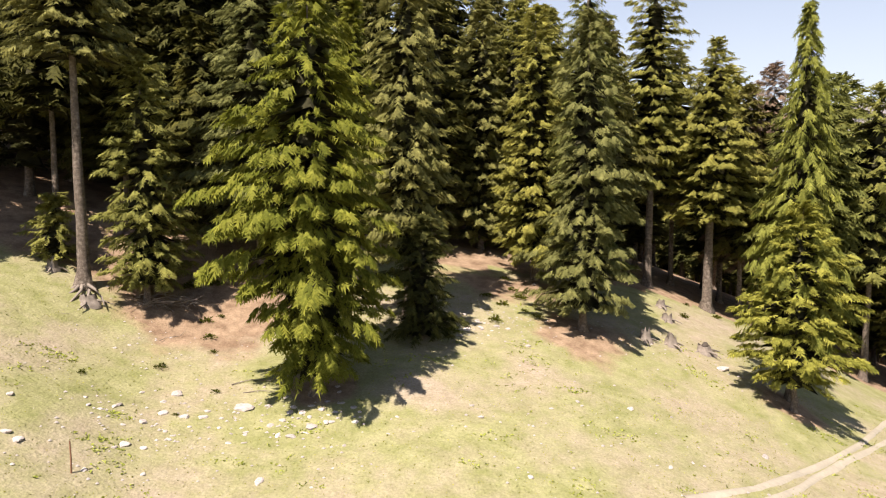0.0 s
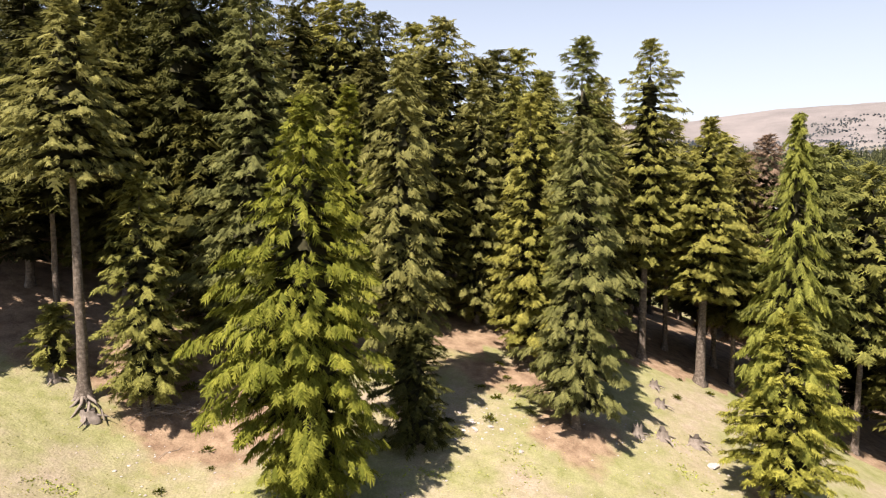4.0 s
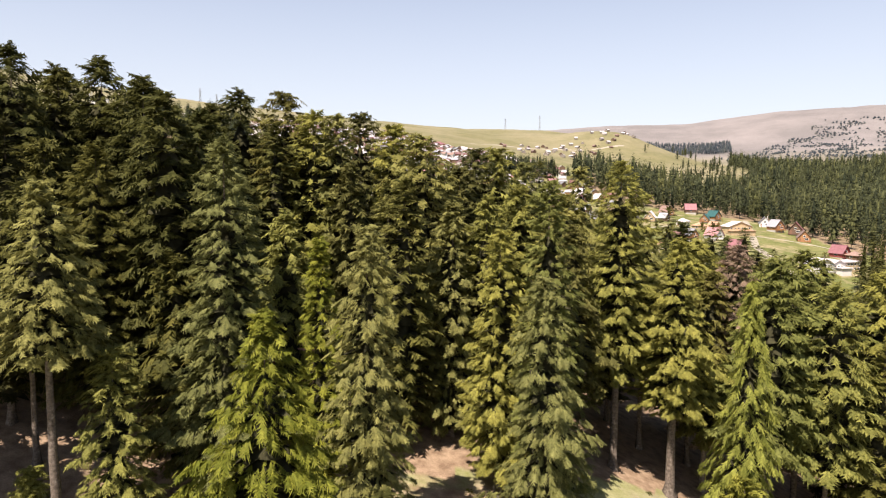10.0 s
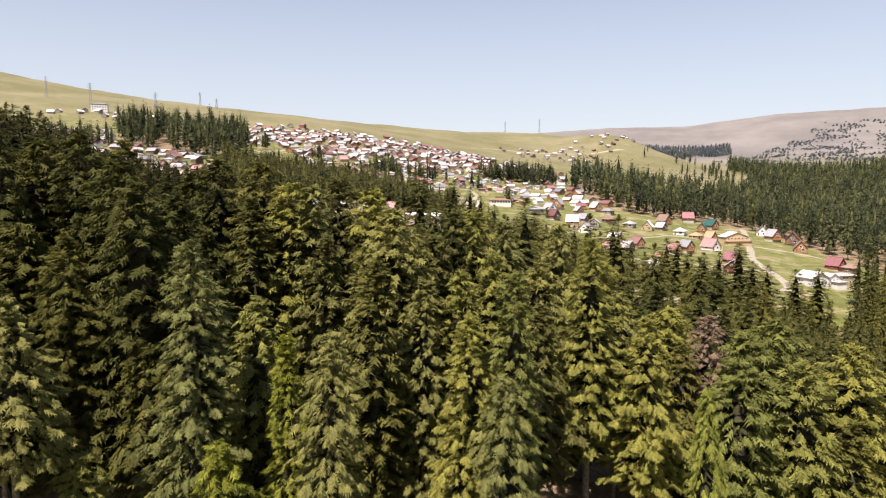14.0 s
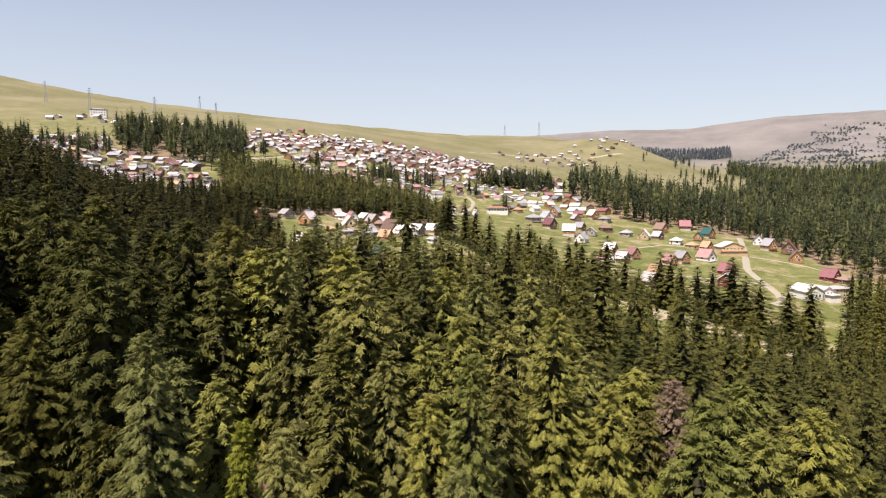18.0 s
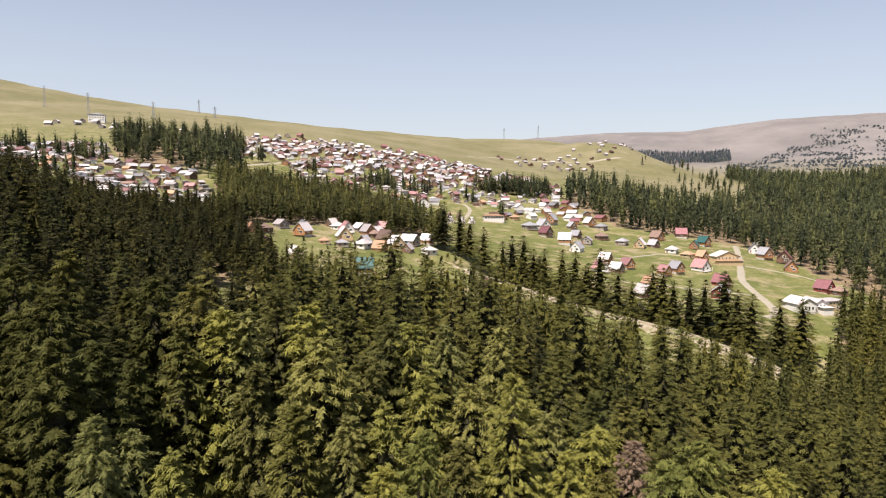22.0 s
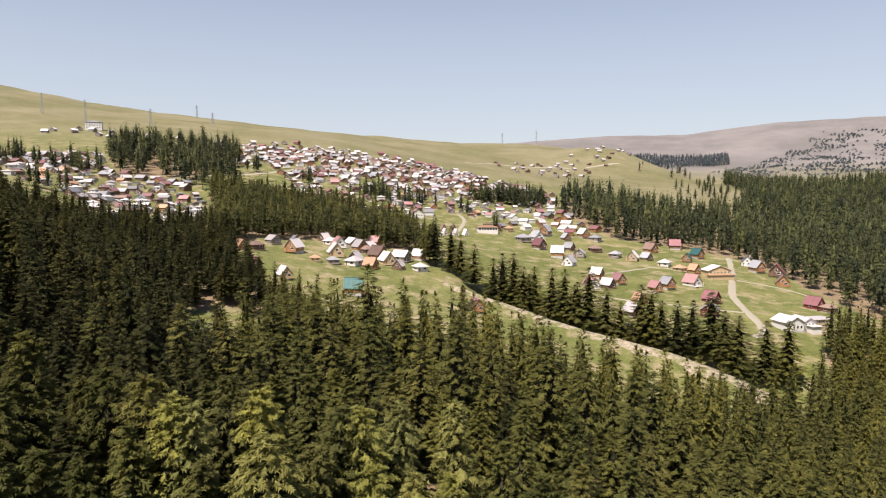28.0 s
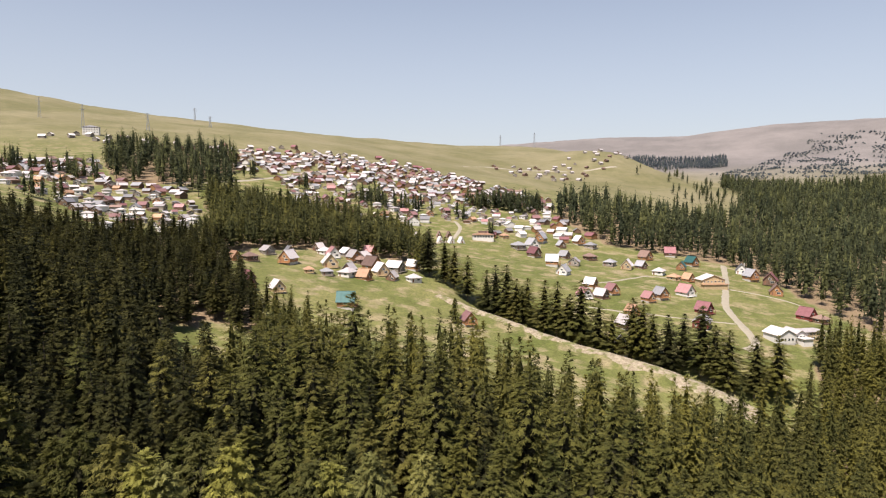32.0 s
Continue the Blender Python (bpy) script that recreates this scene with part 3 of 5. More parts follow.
plant(3.3, 58.2, 28.5, 1.2, 3.2, FIR_GREY, "fir_tree", "greyish fir in the forest's front row", 17, FINE, shape=.45, hang=.32)
plant(-22.9, 39.6, height(-22.9, 39.6) + 4.2, .4, 1.3, FIR, "fir_tree", "bushy young fir beside the bare trunk", 18, FINE, shape=.8)
SKYLINE = ((-34.7, 58.7, 41.7, 4.2), (-33.9, 64.3, 41.1, 3.6), (-29.4, 63.7, 41.8, 4.4), (-30.5, 75, 41.5, 3.2), (-23.7, 59.8, 39.2, 3.8), (-18.4, 51, 36.8, 4.0), (-17.0, 54.5, 35.8, 3.4), (-17.9, 68.4, 39.5, 4.2), (-13.1, 67.1, 38.9, 3.6), (-9.8, 64.4, 36.8, 3.4),
           (-7.6, 64.8, 36.6, 3.4), (-6.3, 72.1, 37.5, 3.4), (-2.6, 71.5, 36.2, 3.6), (.4, 62.1, 34.7, 4.0), (6.1, 72.9, 33.7, 3.8), (8.3, 72.7, 33.8, 3.8), (12, 78.4, 32.5, 3.4), (4.1, 66.5, 31.8, 3.6), (-12.2, 71, 35.6, 3.6), (19, 80, 32.0, 3.4),
           (33, 60, 23.2, 3.9), (38, 65, 23.5, 4), (30.5, 56, 22, 3.6), (36.5, 57, 21.5, 3.6), (27.5, 66, 24.5, 3.6), (22.5, 66, 26, 3.6), (44, 62, 21.5, 4), (-29.5, 54, 33.5, 4), (14.5, 66, 29, 3.6), (-37, 71, 41.5, 4.2), (-27, 67, 38.6, 3.8), (-21, 69, 38, 3.8))
for n, (x, y, top, rad) in enumerate(SKYLINE):
    # left trees take darkened needles for shade, far right ones lighter for sun
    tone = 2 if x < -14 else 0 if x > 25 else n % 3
    leaf = FIR_DARK_AND_SHADED if x < -14 else (FIR, FIR_GREY, FIR_OLIVE)[tone]
    words = "shade-darkened" if x < -14 else ("green", "olive-grey", "olive")[tone]
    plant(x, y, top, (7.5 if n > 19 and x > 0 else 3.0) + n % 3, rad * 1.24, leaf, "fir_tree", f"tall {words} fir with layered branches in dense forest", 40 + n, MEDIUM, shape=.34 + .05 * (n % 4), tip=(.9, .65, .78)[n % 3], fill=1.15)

SECOND_ROW = ((-17, 48.5, 25, 3.6), (-20.5, 55, 30, 4), (-13.5, 53, 29, 3.8), (-9.5, 51, 28, 3.4), (-27.5, 60, 34, 4.2), (-2.5, 61, 29, 3.6), (6.5, 60, 29, 3.8), (13.5, 57, 26.5, 3.4), (-29.5, 40, 24, 4), (-34, 43, 28, 4.2), (-28.5, 36.5, 27, 3.8), (-25.5, 44.5, 30, 3.4), (-37, 52, 37, 4.3),
              (27.2, 61, 22, 3.6), (-16.5, 60, 33, 3.8), (10, 66, 30, 3.8), (-6, 62, 32, 3.8))
for n, (x, y, top, rad) in enumerate(SECOND_ROW):
    # left of -15 the needles are darkened in place of shade
    plant(x, y, top, 7.5 if x < -25 and y < 50 else 6.0 if x > 9 else 1.0 + n % 2, rad, FIR_DARK_AND_SHADED if x < -15 else (FIR, FIR_OLIVE, FIR_GREY)[n % 3], "fir_tree", f"{'shade-darkened' if x < -15 else ('green', 'olive', 'olive-grey')[n % 3]} fir with low branches behind the front row", 120 + n, MEDIUM, shape=.5 + .05 * (n % 3))

# the forest behind: copies of a few grown trees
def prototypes(form, seeds, words):
    out = []
    for n, s in enumerate(seeds):
        leaf = (FIR_FOREST, FIR_OLIVE, FIR_FOREST, FIR_DEEP_SHADED, FIR_FOREST, FIR_OLIVE)[n % 6]
        t = conifer("fir_tree", words, s, 24.0, 2.5 + (n % 3), 3.25 + .25 * (n % 3), leaf, **{**form, "shape": .62 + .05 * (n % 4)})
        out.append(t)
    return out


def scatter(poly, spacing, seed, count=99999, keep=None):
    """Random points of a polygon no nearer to each other than the spacing."""
    r = np.random.RandomState(seed)
    q = np.array(poly, float)
    lo, hi = q.min(0), q.max(0)
    tries = int((hi[0] - lo[0]) * (hi[1] - lo[1]) / spacing ** 2 * 4)
    c = lo + r.uniform(size=(tries, 2)) * (hi - lo)
    c = c[inside(c[:, 0], c[:, 1], [tuple(w) for w in poly])]
    cells, out = {}, []
    for x, y in c:
        if keep is not None and not keep(x, y):
            continue
        cx, cy = int(x // spacing), int(y // spacing)
        if any((x - a) ** 2 + (y - e) ** 2 < spacing ** 2 for i in (-1, 0, 1) for j in (-1, 0, 1) for a, e in cells.get((cx + i, cy + j), ())):
            continue
        cells.setdefault((cx, cy), []).append((x, y))
        out.append((x, y))
        if len(out) >= count:
            break
    return out


def clear_of_planted(x, y):
    return all((x - a) ** 2 + (y - e) ** 2 > 16 for a, e in planted) and (x + 8) ** 2 + (y - 54) ** 2 > 20 and glade(x, y) > .9 and (x + 36) ** 2 + (y - 62) ** 2 > 45


spots = [(x, y) for x, y in scatter(FOREST, 6.3, 21, keep=clear_of_planted) if y < 435 and x - 12 < .72 * y + 14 and 12 - x < .72 * y + 26]
spots.sort(key=lambda s: s[1] + .25 * abs(s[0]))
rr = random.Random(5)
near_protos = prototypes(NEARBY, (61, 62, 63, 64, 65, 66), "tall fir with layered branches in dense forest")
mid_protos = prototypes(COARSE, (71, 72, 73, 74, 75, 76), "fir standing close among others in the forest")
used = set()
TREES_NEAR, TREES_MID = 85, 122
stand = []
for n, (x, y) in enumerate(spots):
    top = rr.uniform(.84, 1.02) if y < 115 else rr.uniform(.98, 1.24)
    if abs(x + 51) < 15 and 184 < y < 222:
        top *= .58
    elif -36 < x < 110 and y > 150:
        top *= 1.2
    if x < -25 and y > 235:
        top *= .68 if x > -92 else .84 if y < 320 else .64
    if n < TREES_NEAR + TREES_MID:
        group = near_protos if n < TREES_NEAR else mid_protos
        k = rr.randrange(6)
        # the left slope mostly takes the darkest crowns in place of its shade
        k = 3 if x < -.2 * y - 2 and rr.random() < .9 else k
        m = pose(x, y, height(x, y) - .1, rr.uniform(-1.5, 1.5), rr.uniform(-1.5, 1.5), rr.uniform(0, 360)) @ Matrix.Diagonal((top * rr.uniform(.95, 1.15), top * rr.uniform(.95, 1.15), top, 1))
        proto = group[k]
        if (id(group), k) not in used:
            used.add((id(group), k))
            proto.matrix_basis = m
        else:
            copy_thing(proto, m)
    else:
        stand.append((x, y, top))


def woodland(name, label, places, leaf, seed, form, tall=24.0, radius=3.8, trunks=True, bare=(.08, .2), shape=(.58, .76)):
    """Many trees that nobody counts, one object, grown from eight crowns."""
    r = np.random.RandomState(seed)
    kinds = [crown(seed * 10 + n, tall, tall * r.uniform(*bare), radius * r.uniform(.85, 1.15), **{"shape": r.uniform(*shape), **form}) for n in range(8)]
    V, F, TV, TONE, off = [], [], [], [], 0
    xy = np.array([(p[0], p[1]) for p in places])
    zs = land(xy[:, 0], xy[:, 1])
    for (x, y, s), z in zip(places, zs):
        v, f, v2, f2 = kinds[r.randint(8)]
        a, wide = r.uniform(0, 6.283), r.uniform(.85, 1.15) * (.45 + .55 * s)
        turn = np.array([[math.cos(a) * wide, math.sin(a) * wide, 0], [-math.sin(a) * wide, math.cos(a) * wide, 0], [r.uniform(-.02, .02), r.uniform(-.02, .02), s]])
        both = np.concatenate([v, v2])
        V.append(both @ turn + (x, y, z))
        F += [f + off, f2 + off + len(v)]
        TONE.append(np.full(len(both), r.uniform()))
        off += len(both)
        if trunks:
            q = .011 * tall * s
            for k in range(3):
                a0, a1 = 2.094 * k, 2.094 * (k + 1)
                TV += [(x + q * math.cos(a0), y + q * math.sin(a0), z - .4), (x + q * math.cos(a1), y + q * math.sin(a1), z - .4), (x, y, z + tall * s * .8)]
    me = mesh_of(name, np.concatenate(V), np.concatenate(F), leaf)
    tone = me.attributes.new("tone", "FLOAT", "POINT")
    tone.data.foreach_set("value", np.concatenate(TONE).astype(np.float32))
    ob = new(name, me)
    if trunks:
        o2 = part("trunks", mesh_of("trunks", np.array(TV), np.arange(len(TV)).reshape(-1, 3), BARK), None, ob)
        o2["kind"] = "stuff"
    return tagged(ob, label, "woodland", kind="stuff")


# left of this line the forest's shade is put into darker needles
left_shaded = [p for p in stand if p[0] < -.17 * p[1] - 6]
woodland("fir_forest", "dense fir forest on the slope above the clearing", [p for p in stand if p not in left_shaded], WOODS, 3, STAND, radius=3.6, tall=25, shape=(.72, .92))
woodland("fir_forest", "dense fir forest on the upper slope, darkened for shade", left_shaded, WOODS_SHADED, 13, STAND, radius=4.3, tall=25, shape=(.55, .75))


def with_size(points, seed, lo=.75, hi=1.1):
    r = random.Random(seed)
    return [(x, y, r.uniform(lo, hi)) for x, y in points]


woodland("village_wood", "strip of firs between the forest and the cottages", with_size(scatter(STRIP, 6.4, 31, keep=clear_of_houses), 1, .6, 1.05), STRIP_GREEN, 4, FAR, radius=4.8)
valley = scatter(RIGHT_WOOD, 11.3, 32)
woodland("valley_wood", "edge of a wide dark fir wood above the cottages", with_size([p for p in valley if math.hypot(*p) < 760], 2, .6, 1.4), WOODS_FAR, 5, FAR, radius=5.0, tall=28)
woodland("valley_wood", "wide dark fir wood filling the valley", with_size([p for p in valley if math.hypot(*p) >= 760], 2, .65, 1.45), WOODS_FAR, 5, DISTANT, trunks=False, radius=5.6, tall=28)
woodland("hill_wood", "dark grove of firs on the hillside among houses", with_size(scatter(HILL_WOOD, 13, 33) + scatter([(-245, 655), (-205, 630), (-195, 700), (-225, 770)], 12, 37), 3, .7, 1.2), WOODS_FAR, 6, FAR, tall=32, radius=6.0)
RAVINE = ((22, 420), (28, 415), (36, 405), (52, 392), (58, 388), (63, 380), (70, 385), (78, 372), (84, 366), (90, 360), (95, 355), (102, 345), (108, 340), (118, 338), (126, 330), (131, 322), (146, 318), (150, 312), (154, 306), (164, 300), (172, 296), (140, 326), (122, 334), (88, 358), (66, 378), (47, 398), (8, 440), (12, 432))
for n, (x, y) in enumerate(RAVINE):
    q = rr.uniform(1.1, 1.5)
    tree = copy_thing(mid_protos[n % 6], pose(x, y, height(x, y) - .2, 0, 0, rr.uniform(0, 360)) @ Matrix.Diagonal((q * 1.6, q * 1.6, q, 1)))
    tagged(tree, "tall dark fir standing in the ravine behind a grassy bank", "tree", "firs of the ravine")
GROVES = ((-60, 745, 14, 25), (-15, 735, 10, 12), (95, 810, 16, 40), (65, 800, 9, 20), (125, 830, 14, 35), (-135, 770, 5, 4), (-205, 800, 4, 4), (-400, 640, 16, 14), (-350, 660, 14, 12), (-430, 700, 10, 6), (-320, 640, 10, 8), (70, 640, 3, 2), (40, 720, 6, 4), (650, 1500, 80, 40), (470, 1180, 38, 16), (540, 1300, 30, 14), (-262, 470, 14, 6))
grove = []
for gx, gy, spread, count in GROVES:
    r = random.Random(gx * 7 + gy)
    grove += [(gx + r.gauss(0, spread), gy + r.gauss(0, spread), r.uniform(.6, 1.05)) for _ in range(count)]
woodland("village_groves", "small groves of dark firs between houses", grove, WOODS_FAR, 8, FAR, radius=4.4)
r = random.Random(8)
spots = [(x, y, r.uniform(.5, 1.3)) for x, y in scatter([(960, 2500), (1560, 2180), (2200, 2950), (1900, 3350)], 13, 35) if wobble(x, y * 1.2, 170, 9) + .55 * wobble(x, y * 1.2, 60, 10) > .08]
woodland("mountain_scrub", "dark scattered scrub on a bare mountainside", spots, HAZE_NEEDLES, 9, {**DISTANT, "gap": 3.4, "tiers": 3}, tall=8, radius=10, trunks=False)
woodland("distant_wood", "dark belt of woods below a bare mountain", with_size(scatter([(790, 3120), (1240, 2900), (1330, 3150), (840, 3420)], 12, 36), 9, .7, 1.1), HAZE_NEEDLES, 10, {**DISTANT, "gap": 5.0}, tall=24, radius=8, trunks=False)


# ---- village ----
def metal_roof(name, colour, rough=.45):
    m, t, b = material(name, rough, .15)
    c = t.nodes.new("ShaderNodeTexCoord")
    w = t.nodes.new("ShaderNodeTexWave")
    w.inputs["Scale"].default_value = 1.6
    t.links.new(c.outputs["Object"], w.inputs["Vector"])
    rust = ramp(t, noise_at(t, .8, 5), ((.45, colour), (.8, tuple(k * .72 for k in colour))))
    info = t.nodes.new("ShaderNodeObjectInfo").outputs["Random"]
    t.links.new(mix(t, 1.0, rust, ramp(t, info, ((0, (.55, .53, .53)), (.5, (.95, .92, .91)), (1, (1.25, 1.22, 1.2)))), "MULTIPLY"), b.inputs["Base Color"])
    bump(t, b, w.outputs["Fac"], .5, .04)
    return m


def boards(name, colour):
    m, t, b = material(name, .75)
    c = t.nodes.new("ShaderNodeTexCoord")
    sx = t.nodes.new("ShaderNodeSeparateXYZ")
    t.links.new(c.outputs["Object"], sx.inputs[0])
    line = maths(t, "FRACT", maths(t, "MULTIPLY", sx.outputs[2], 5.0))
    gap = ramp(t, line, ((0, (.45, .45, .45)), (.12, (1, 1, 1))))
    tone = ramp(t, noise_at(t, 1.2, 4), ((.3, tuple(k * .75 for k in colour)), (.7, tuple(min(1, k * 1.2) for k in colour))))
    info = t.nodes.new("ShaderNodeObjectInfo").outputs["Random"]
    tone = mix(t, 1.0, tone, ramp(t, info, ((0, (.75, .75, .75)), (1, (1.15, 1.1, 1.05)))), "MULTIPLY")
    t.links.new(mix(t, 1.0, tone, gap, "MULTIPLY"), b.inputs["Base Color"])
    bump(t, b, line, .3, .02)
    return m


ROOF = dict(w=metal_roof("bright_sheet_metal", (.58, .54, .54)), g=metal_roof("dull_sheet_metal", (.31, .31, .33)), r=metal_roof("rose_red_sheet_metal", (.35, .19, .19)),
            m=metal_roof("maroon_sheet_metal", (.23, .105, .115)), t=metal_roof("teal_sheet_metal", (.035, .1, .098)), o=metal_roof("orange_brown_sheets", (.42, .26, .17)), b=metal_roof("brown_sheets", (.25, .17, .14)))
ROOF_WORD = dict(w="bright metal", g="dull grey metal", r="rose-red metal", m="maroon metal", t="teal metal", o="orange-brown", b="brown")
WALL = dict(orange=boards("varnished_orange_boards", (.31, .165, .08)), brown=boards("dark_brown_boards", (.15, .095, .065)), white=plain("white_render", (.6, .57, .54), .85, .1, 1.5),
            red=boards("deep_red_boards", (.2, .05, .045)), grey=boards("weathered_grey_boards", (.26, .23, .2)), yellow=boards("honey_boards", (.45, .345, .21)))
GLASS, gt, gb = material("window_glass", .08)
gb.inputs["Base Color"].default_value, gb.inputs["Specular IOR Level"].default_value = (.03, .035, .04, 1), .6
FRAME = plain("white_frames", (.72, .7, .66), .7, .1, 6)
CONCRETE = plain("stone_footing", (.45, .42, .39), .9, .2, 2)
DOOR = plain("door_boards", (.2, .1, .06), .7, .3, 5)
STEEL = plain("galvanised_steel", (.32, .33, .34), .5, .15, 1, .6)


def gable_walls(w, d, h, ridge):
    bm = bmesh.new()
    x, y = w / 2, d / 2
    v = [bm.verts.new(c) for c in ((-x, -y, 0), (x, -y, 0), (x, y, 0), (-x, y, 0), (-x, -y, h), (x, -y, h), (x, y, h), (-x, y, h), (0, -y, ridge), (0, y, ridge))]
    for f in ((3, 2, 1, 0), (0, 1, 5, 8, 4), (2, 3, 7, 9, 6), (1, 2, 6, 5), (3, 0, 4, 7), (4, 8, 9, 7), (8, 5, 6, 9)):
        bm.faces.new([v[n] for n in f])
    return bm


def gable_roof(w, d, h, ridge, over=.55, thick=.13):
    """Two sloping slabs with overhang, meeting in a ridge along y."""
    bm = bmesh.new()
    rise = (ridge - h) / (w / 2)
    e, y = w / 2 + over, d / 2 + over
    for sg in (-1, 1):
        lo, hi = Vector((sg * e, 0, h - rise * over + .03)), Vector((0, 0, ridge + .03))
        v = [bm.verts.new((c.x, yy, c.z + up)) for up in (0, thick) for c, yy in ((lo, -y), (hi, -y), (hi, y), (lo, y))]
        for f in ((0, 1, 2, 3), (7, 6, 5, 4), (0, 4, 5, 1), (1, 5, 6, 2), (2, 6, 7, 3), (3, 7, 4, 0)):
            bm.faces.new([v[n] for n in f])
    box(bm, (-.16, -y, ridge + thick - .02), (.16, y, ridge + thick + .09))
    bmesh.ops.recalc_face_normals(bm, faces=bm.faces)
    return bm


def hip_roof(w, d, h, ridge, over=.7):
    bm = bmesh.new()
    x, y, k = w / 2 + over, d / 2 + over, max(.2, d / 2 - w / 2)
    v = [bm.verts.new(c) for c in ((-x, -y, h), (x, -y, h), (x, y, h), (-x, y, h), (-x, -y, h + .14), (x, -y, h + .14), (x, y, h + .14), (-x, y, h + .14), (0, -k, ridge), (0, k, ridge))]
    for f in ((3, 2, 1, 0), (0, 1, 5, 4), (1, 2, 6, 5), (2, 3, 7, 6), (3, 0, 4, 7), (4, 5, 8), (5, 6, 9, 8), (6, 7, 9), (7, 4, 8, 9)):
        bm.faces.new([v[n] for n in f])
    return bm


def window(parent, x, y, z, w, h, side=(0, -1)):
    """A window with a proud frame and a dark pane, facing along side."""
    sx, sy = side
    def slab(bm, u0, u1, z0, z1, a, b):
        if sy:
            box(bm, (x + u0, min(y + sy * a, y + sy * b), z + z0), (x + u1, max(y + sy * a, y + sy * b), z + z1))
        else:
            box(bm, (min(x + sx * a, x + sx * b), y + u0, z + z0), (max(x + sx * a, x + sx * b), y + u1, z + z1))
    bm = bmesh.new()
    t = .1
    slab(bm, -w / 2, w / 2, -h / 2, -h / 2 + t, -.02, .07)
    slab(bm, -w / 2, w / 2, h / 2 - t, h / 2, -.02, .07)
    slab(bm, -w / 2, -w / 2 + t, -h / 2 + t, h / 2 - t, -.02, .07)
    slab(bm, w / 2 - t, w / 2, -h / 2 + t, h / 2 - t, -.02, .07)
    f = part("window", bm, FRAME, parent)
    bm = bmesh.new()
    slab(bm, -w / 2 + t, w / 2 - t, -h / 2 + t, h / 2 - t, -.02, .03)
    part("pane", bm, GLASS, f)


def cottage(roof, wall, w=7.0, d=7.6, h=2.5, ridge=6.5, hip=False, stilts=0.0, balcony=True, name="cottage", label="", simple=False, chimney=False):
    root = new(name)
    lift = stilts
    bm = one_box((-w / 2 + .1, -d / 2 + .1, -1.6), (w / 2 - .1, d / 2 - .1, lift + .05))
    part("footing", bm, CONCRETE, root)
    up = Matrix.Translation((0, 0, lift))
    def raised(bm):
        bm.transform(up)
        return bm
    part("wall", raised(one_box((-w / 2, -d / 2, 0), (w / 2, d / 2, h)) if hip else gable_walls(w, d, h, ridge)), WALL[wall], root)
    part("roof", raised(hip_roof(w, d, h, ridge) if hip else gable_roof(w, d, h, ridge)), ROOF[roof], root, ROOF_WORD[roof] + " roof")
    part("door", one_box((-w * .32 - .45, -d / 2 - .06, lift + .02), (-w * .32 + .45, -d / 2 + .02, lift + 2.05)), DOOR, root)
    window(root, w * .18, -d / 2, lift + 1.55, w * .3, 1.25)
    if not hip and ridge - h > 2:
        window(root, 0, -d / 2, lift + h + .75, w * .22, 1.1)
    if not simple:
        window(root, w / 2, 0, lift + 1.55, d * .24, 1.2, (1, 0))
        window(root, -w / 2, 0, lift + 1.55, d * .24, 1.2, (-1, 0))
        if balcony:
            porch = part("porch", one_box((-w / 2, -d / 2 - 1.5, lift - .12), (w / 2, -d / 2, lift + .02)), WALL[wall], root)
            for k in range(3):
                x = -w / 2 + .1 + k * (w - .2) / 2
                part("post", one_box((x - .06, -d / 2 - 1.48, -1.2), (x + .06, -d / 2 - 1.36, lift + h - .2)), WALL[wall], porch)
            for z0, z1 in ((.85, .95), (.4, .48)):
                part("rail", one_box((-w / 2, -d / 2 - 1.46, lift + z0), (w / 2, -d / 2 - 1.38, lift + z1)), WALL[wall], porch)
    if chimney:
        part("chimney", one_box((w * .2, d * .1, lift + h), (w * .2 + .5, d * .1 + .5, lift + ridge + .5)), CONCRETE, root)
    walls = dict(orange="orange boarded", brown="dark boarded", white="white", red="deep red boarded", grey="weathered grey boarded", yellow="honey-coloured boarded")[wall]
    tagged(root, label or f"{walls} cottage with a {ROOF_WORD[roof]} {'hipped' if hip else 'gable'} roof", "house", "houses of the village")
    return root


def a_frame(roof, wall, label):
    root = new("cabin")
    part("wall", gable_walls(4.6, 5.6, .15, 5.2), WALL[wall], root)
    part("roof", gable_roof(5.2, 5.8, .1, 5.6, .25, .12), ROOF[roof], root, "steep roof down to the ground")
    part("door", one_box((-.5, -2.9, 0), (.5, -2.78, 2)), DOOR, root)
    window(root, 0, -2.8, 3.0, .9, .9)
    part("footing", one_box((-2.2, -2.7, -1.2), (2.2, 2.7, .05)), CONCRETE, root)
    return tagged(root, label, "cabin", "holiday cabins in a row")


kinds = {}
for roof, wall, more in (("w", "orange", dict(stilts=.9)), ("w", "brown", dict()), ("w", "white", dict(hip=True, ridge=5.0, balcony=False)), ("g", "orange", dict(stilts=1.2)), ("g", "brown", dict(chimney=True)), ("g", "grey", dict(hip=True, ridge=4.8)),
                         ("r", "orange", dict(stilts=1.0)), ("r", "white", dict()), ("m", "brown", dict(stilts=.8)), ("m", "red", dict()), ("o", "orange", dict(ridge=6.8)), ("o", "yellow", dict(hip=True, ridge=5.0)), ("b", "brown", dict(hip=True, ridge=5.0)), ("b", "orange", dict()),
                         ("t", "orange", dict(stilts=.8)), ("w", "yellow", dict(ridge=6.6)), ("g", "white", dict(chimney=True)), ("w", "grey", dict(ridge=5.2))):
    kinds.setdefault(roof, []).append(cottage(roof, wall, **more))
small_kinds = {}
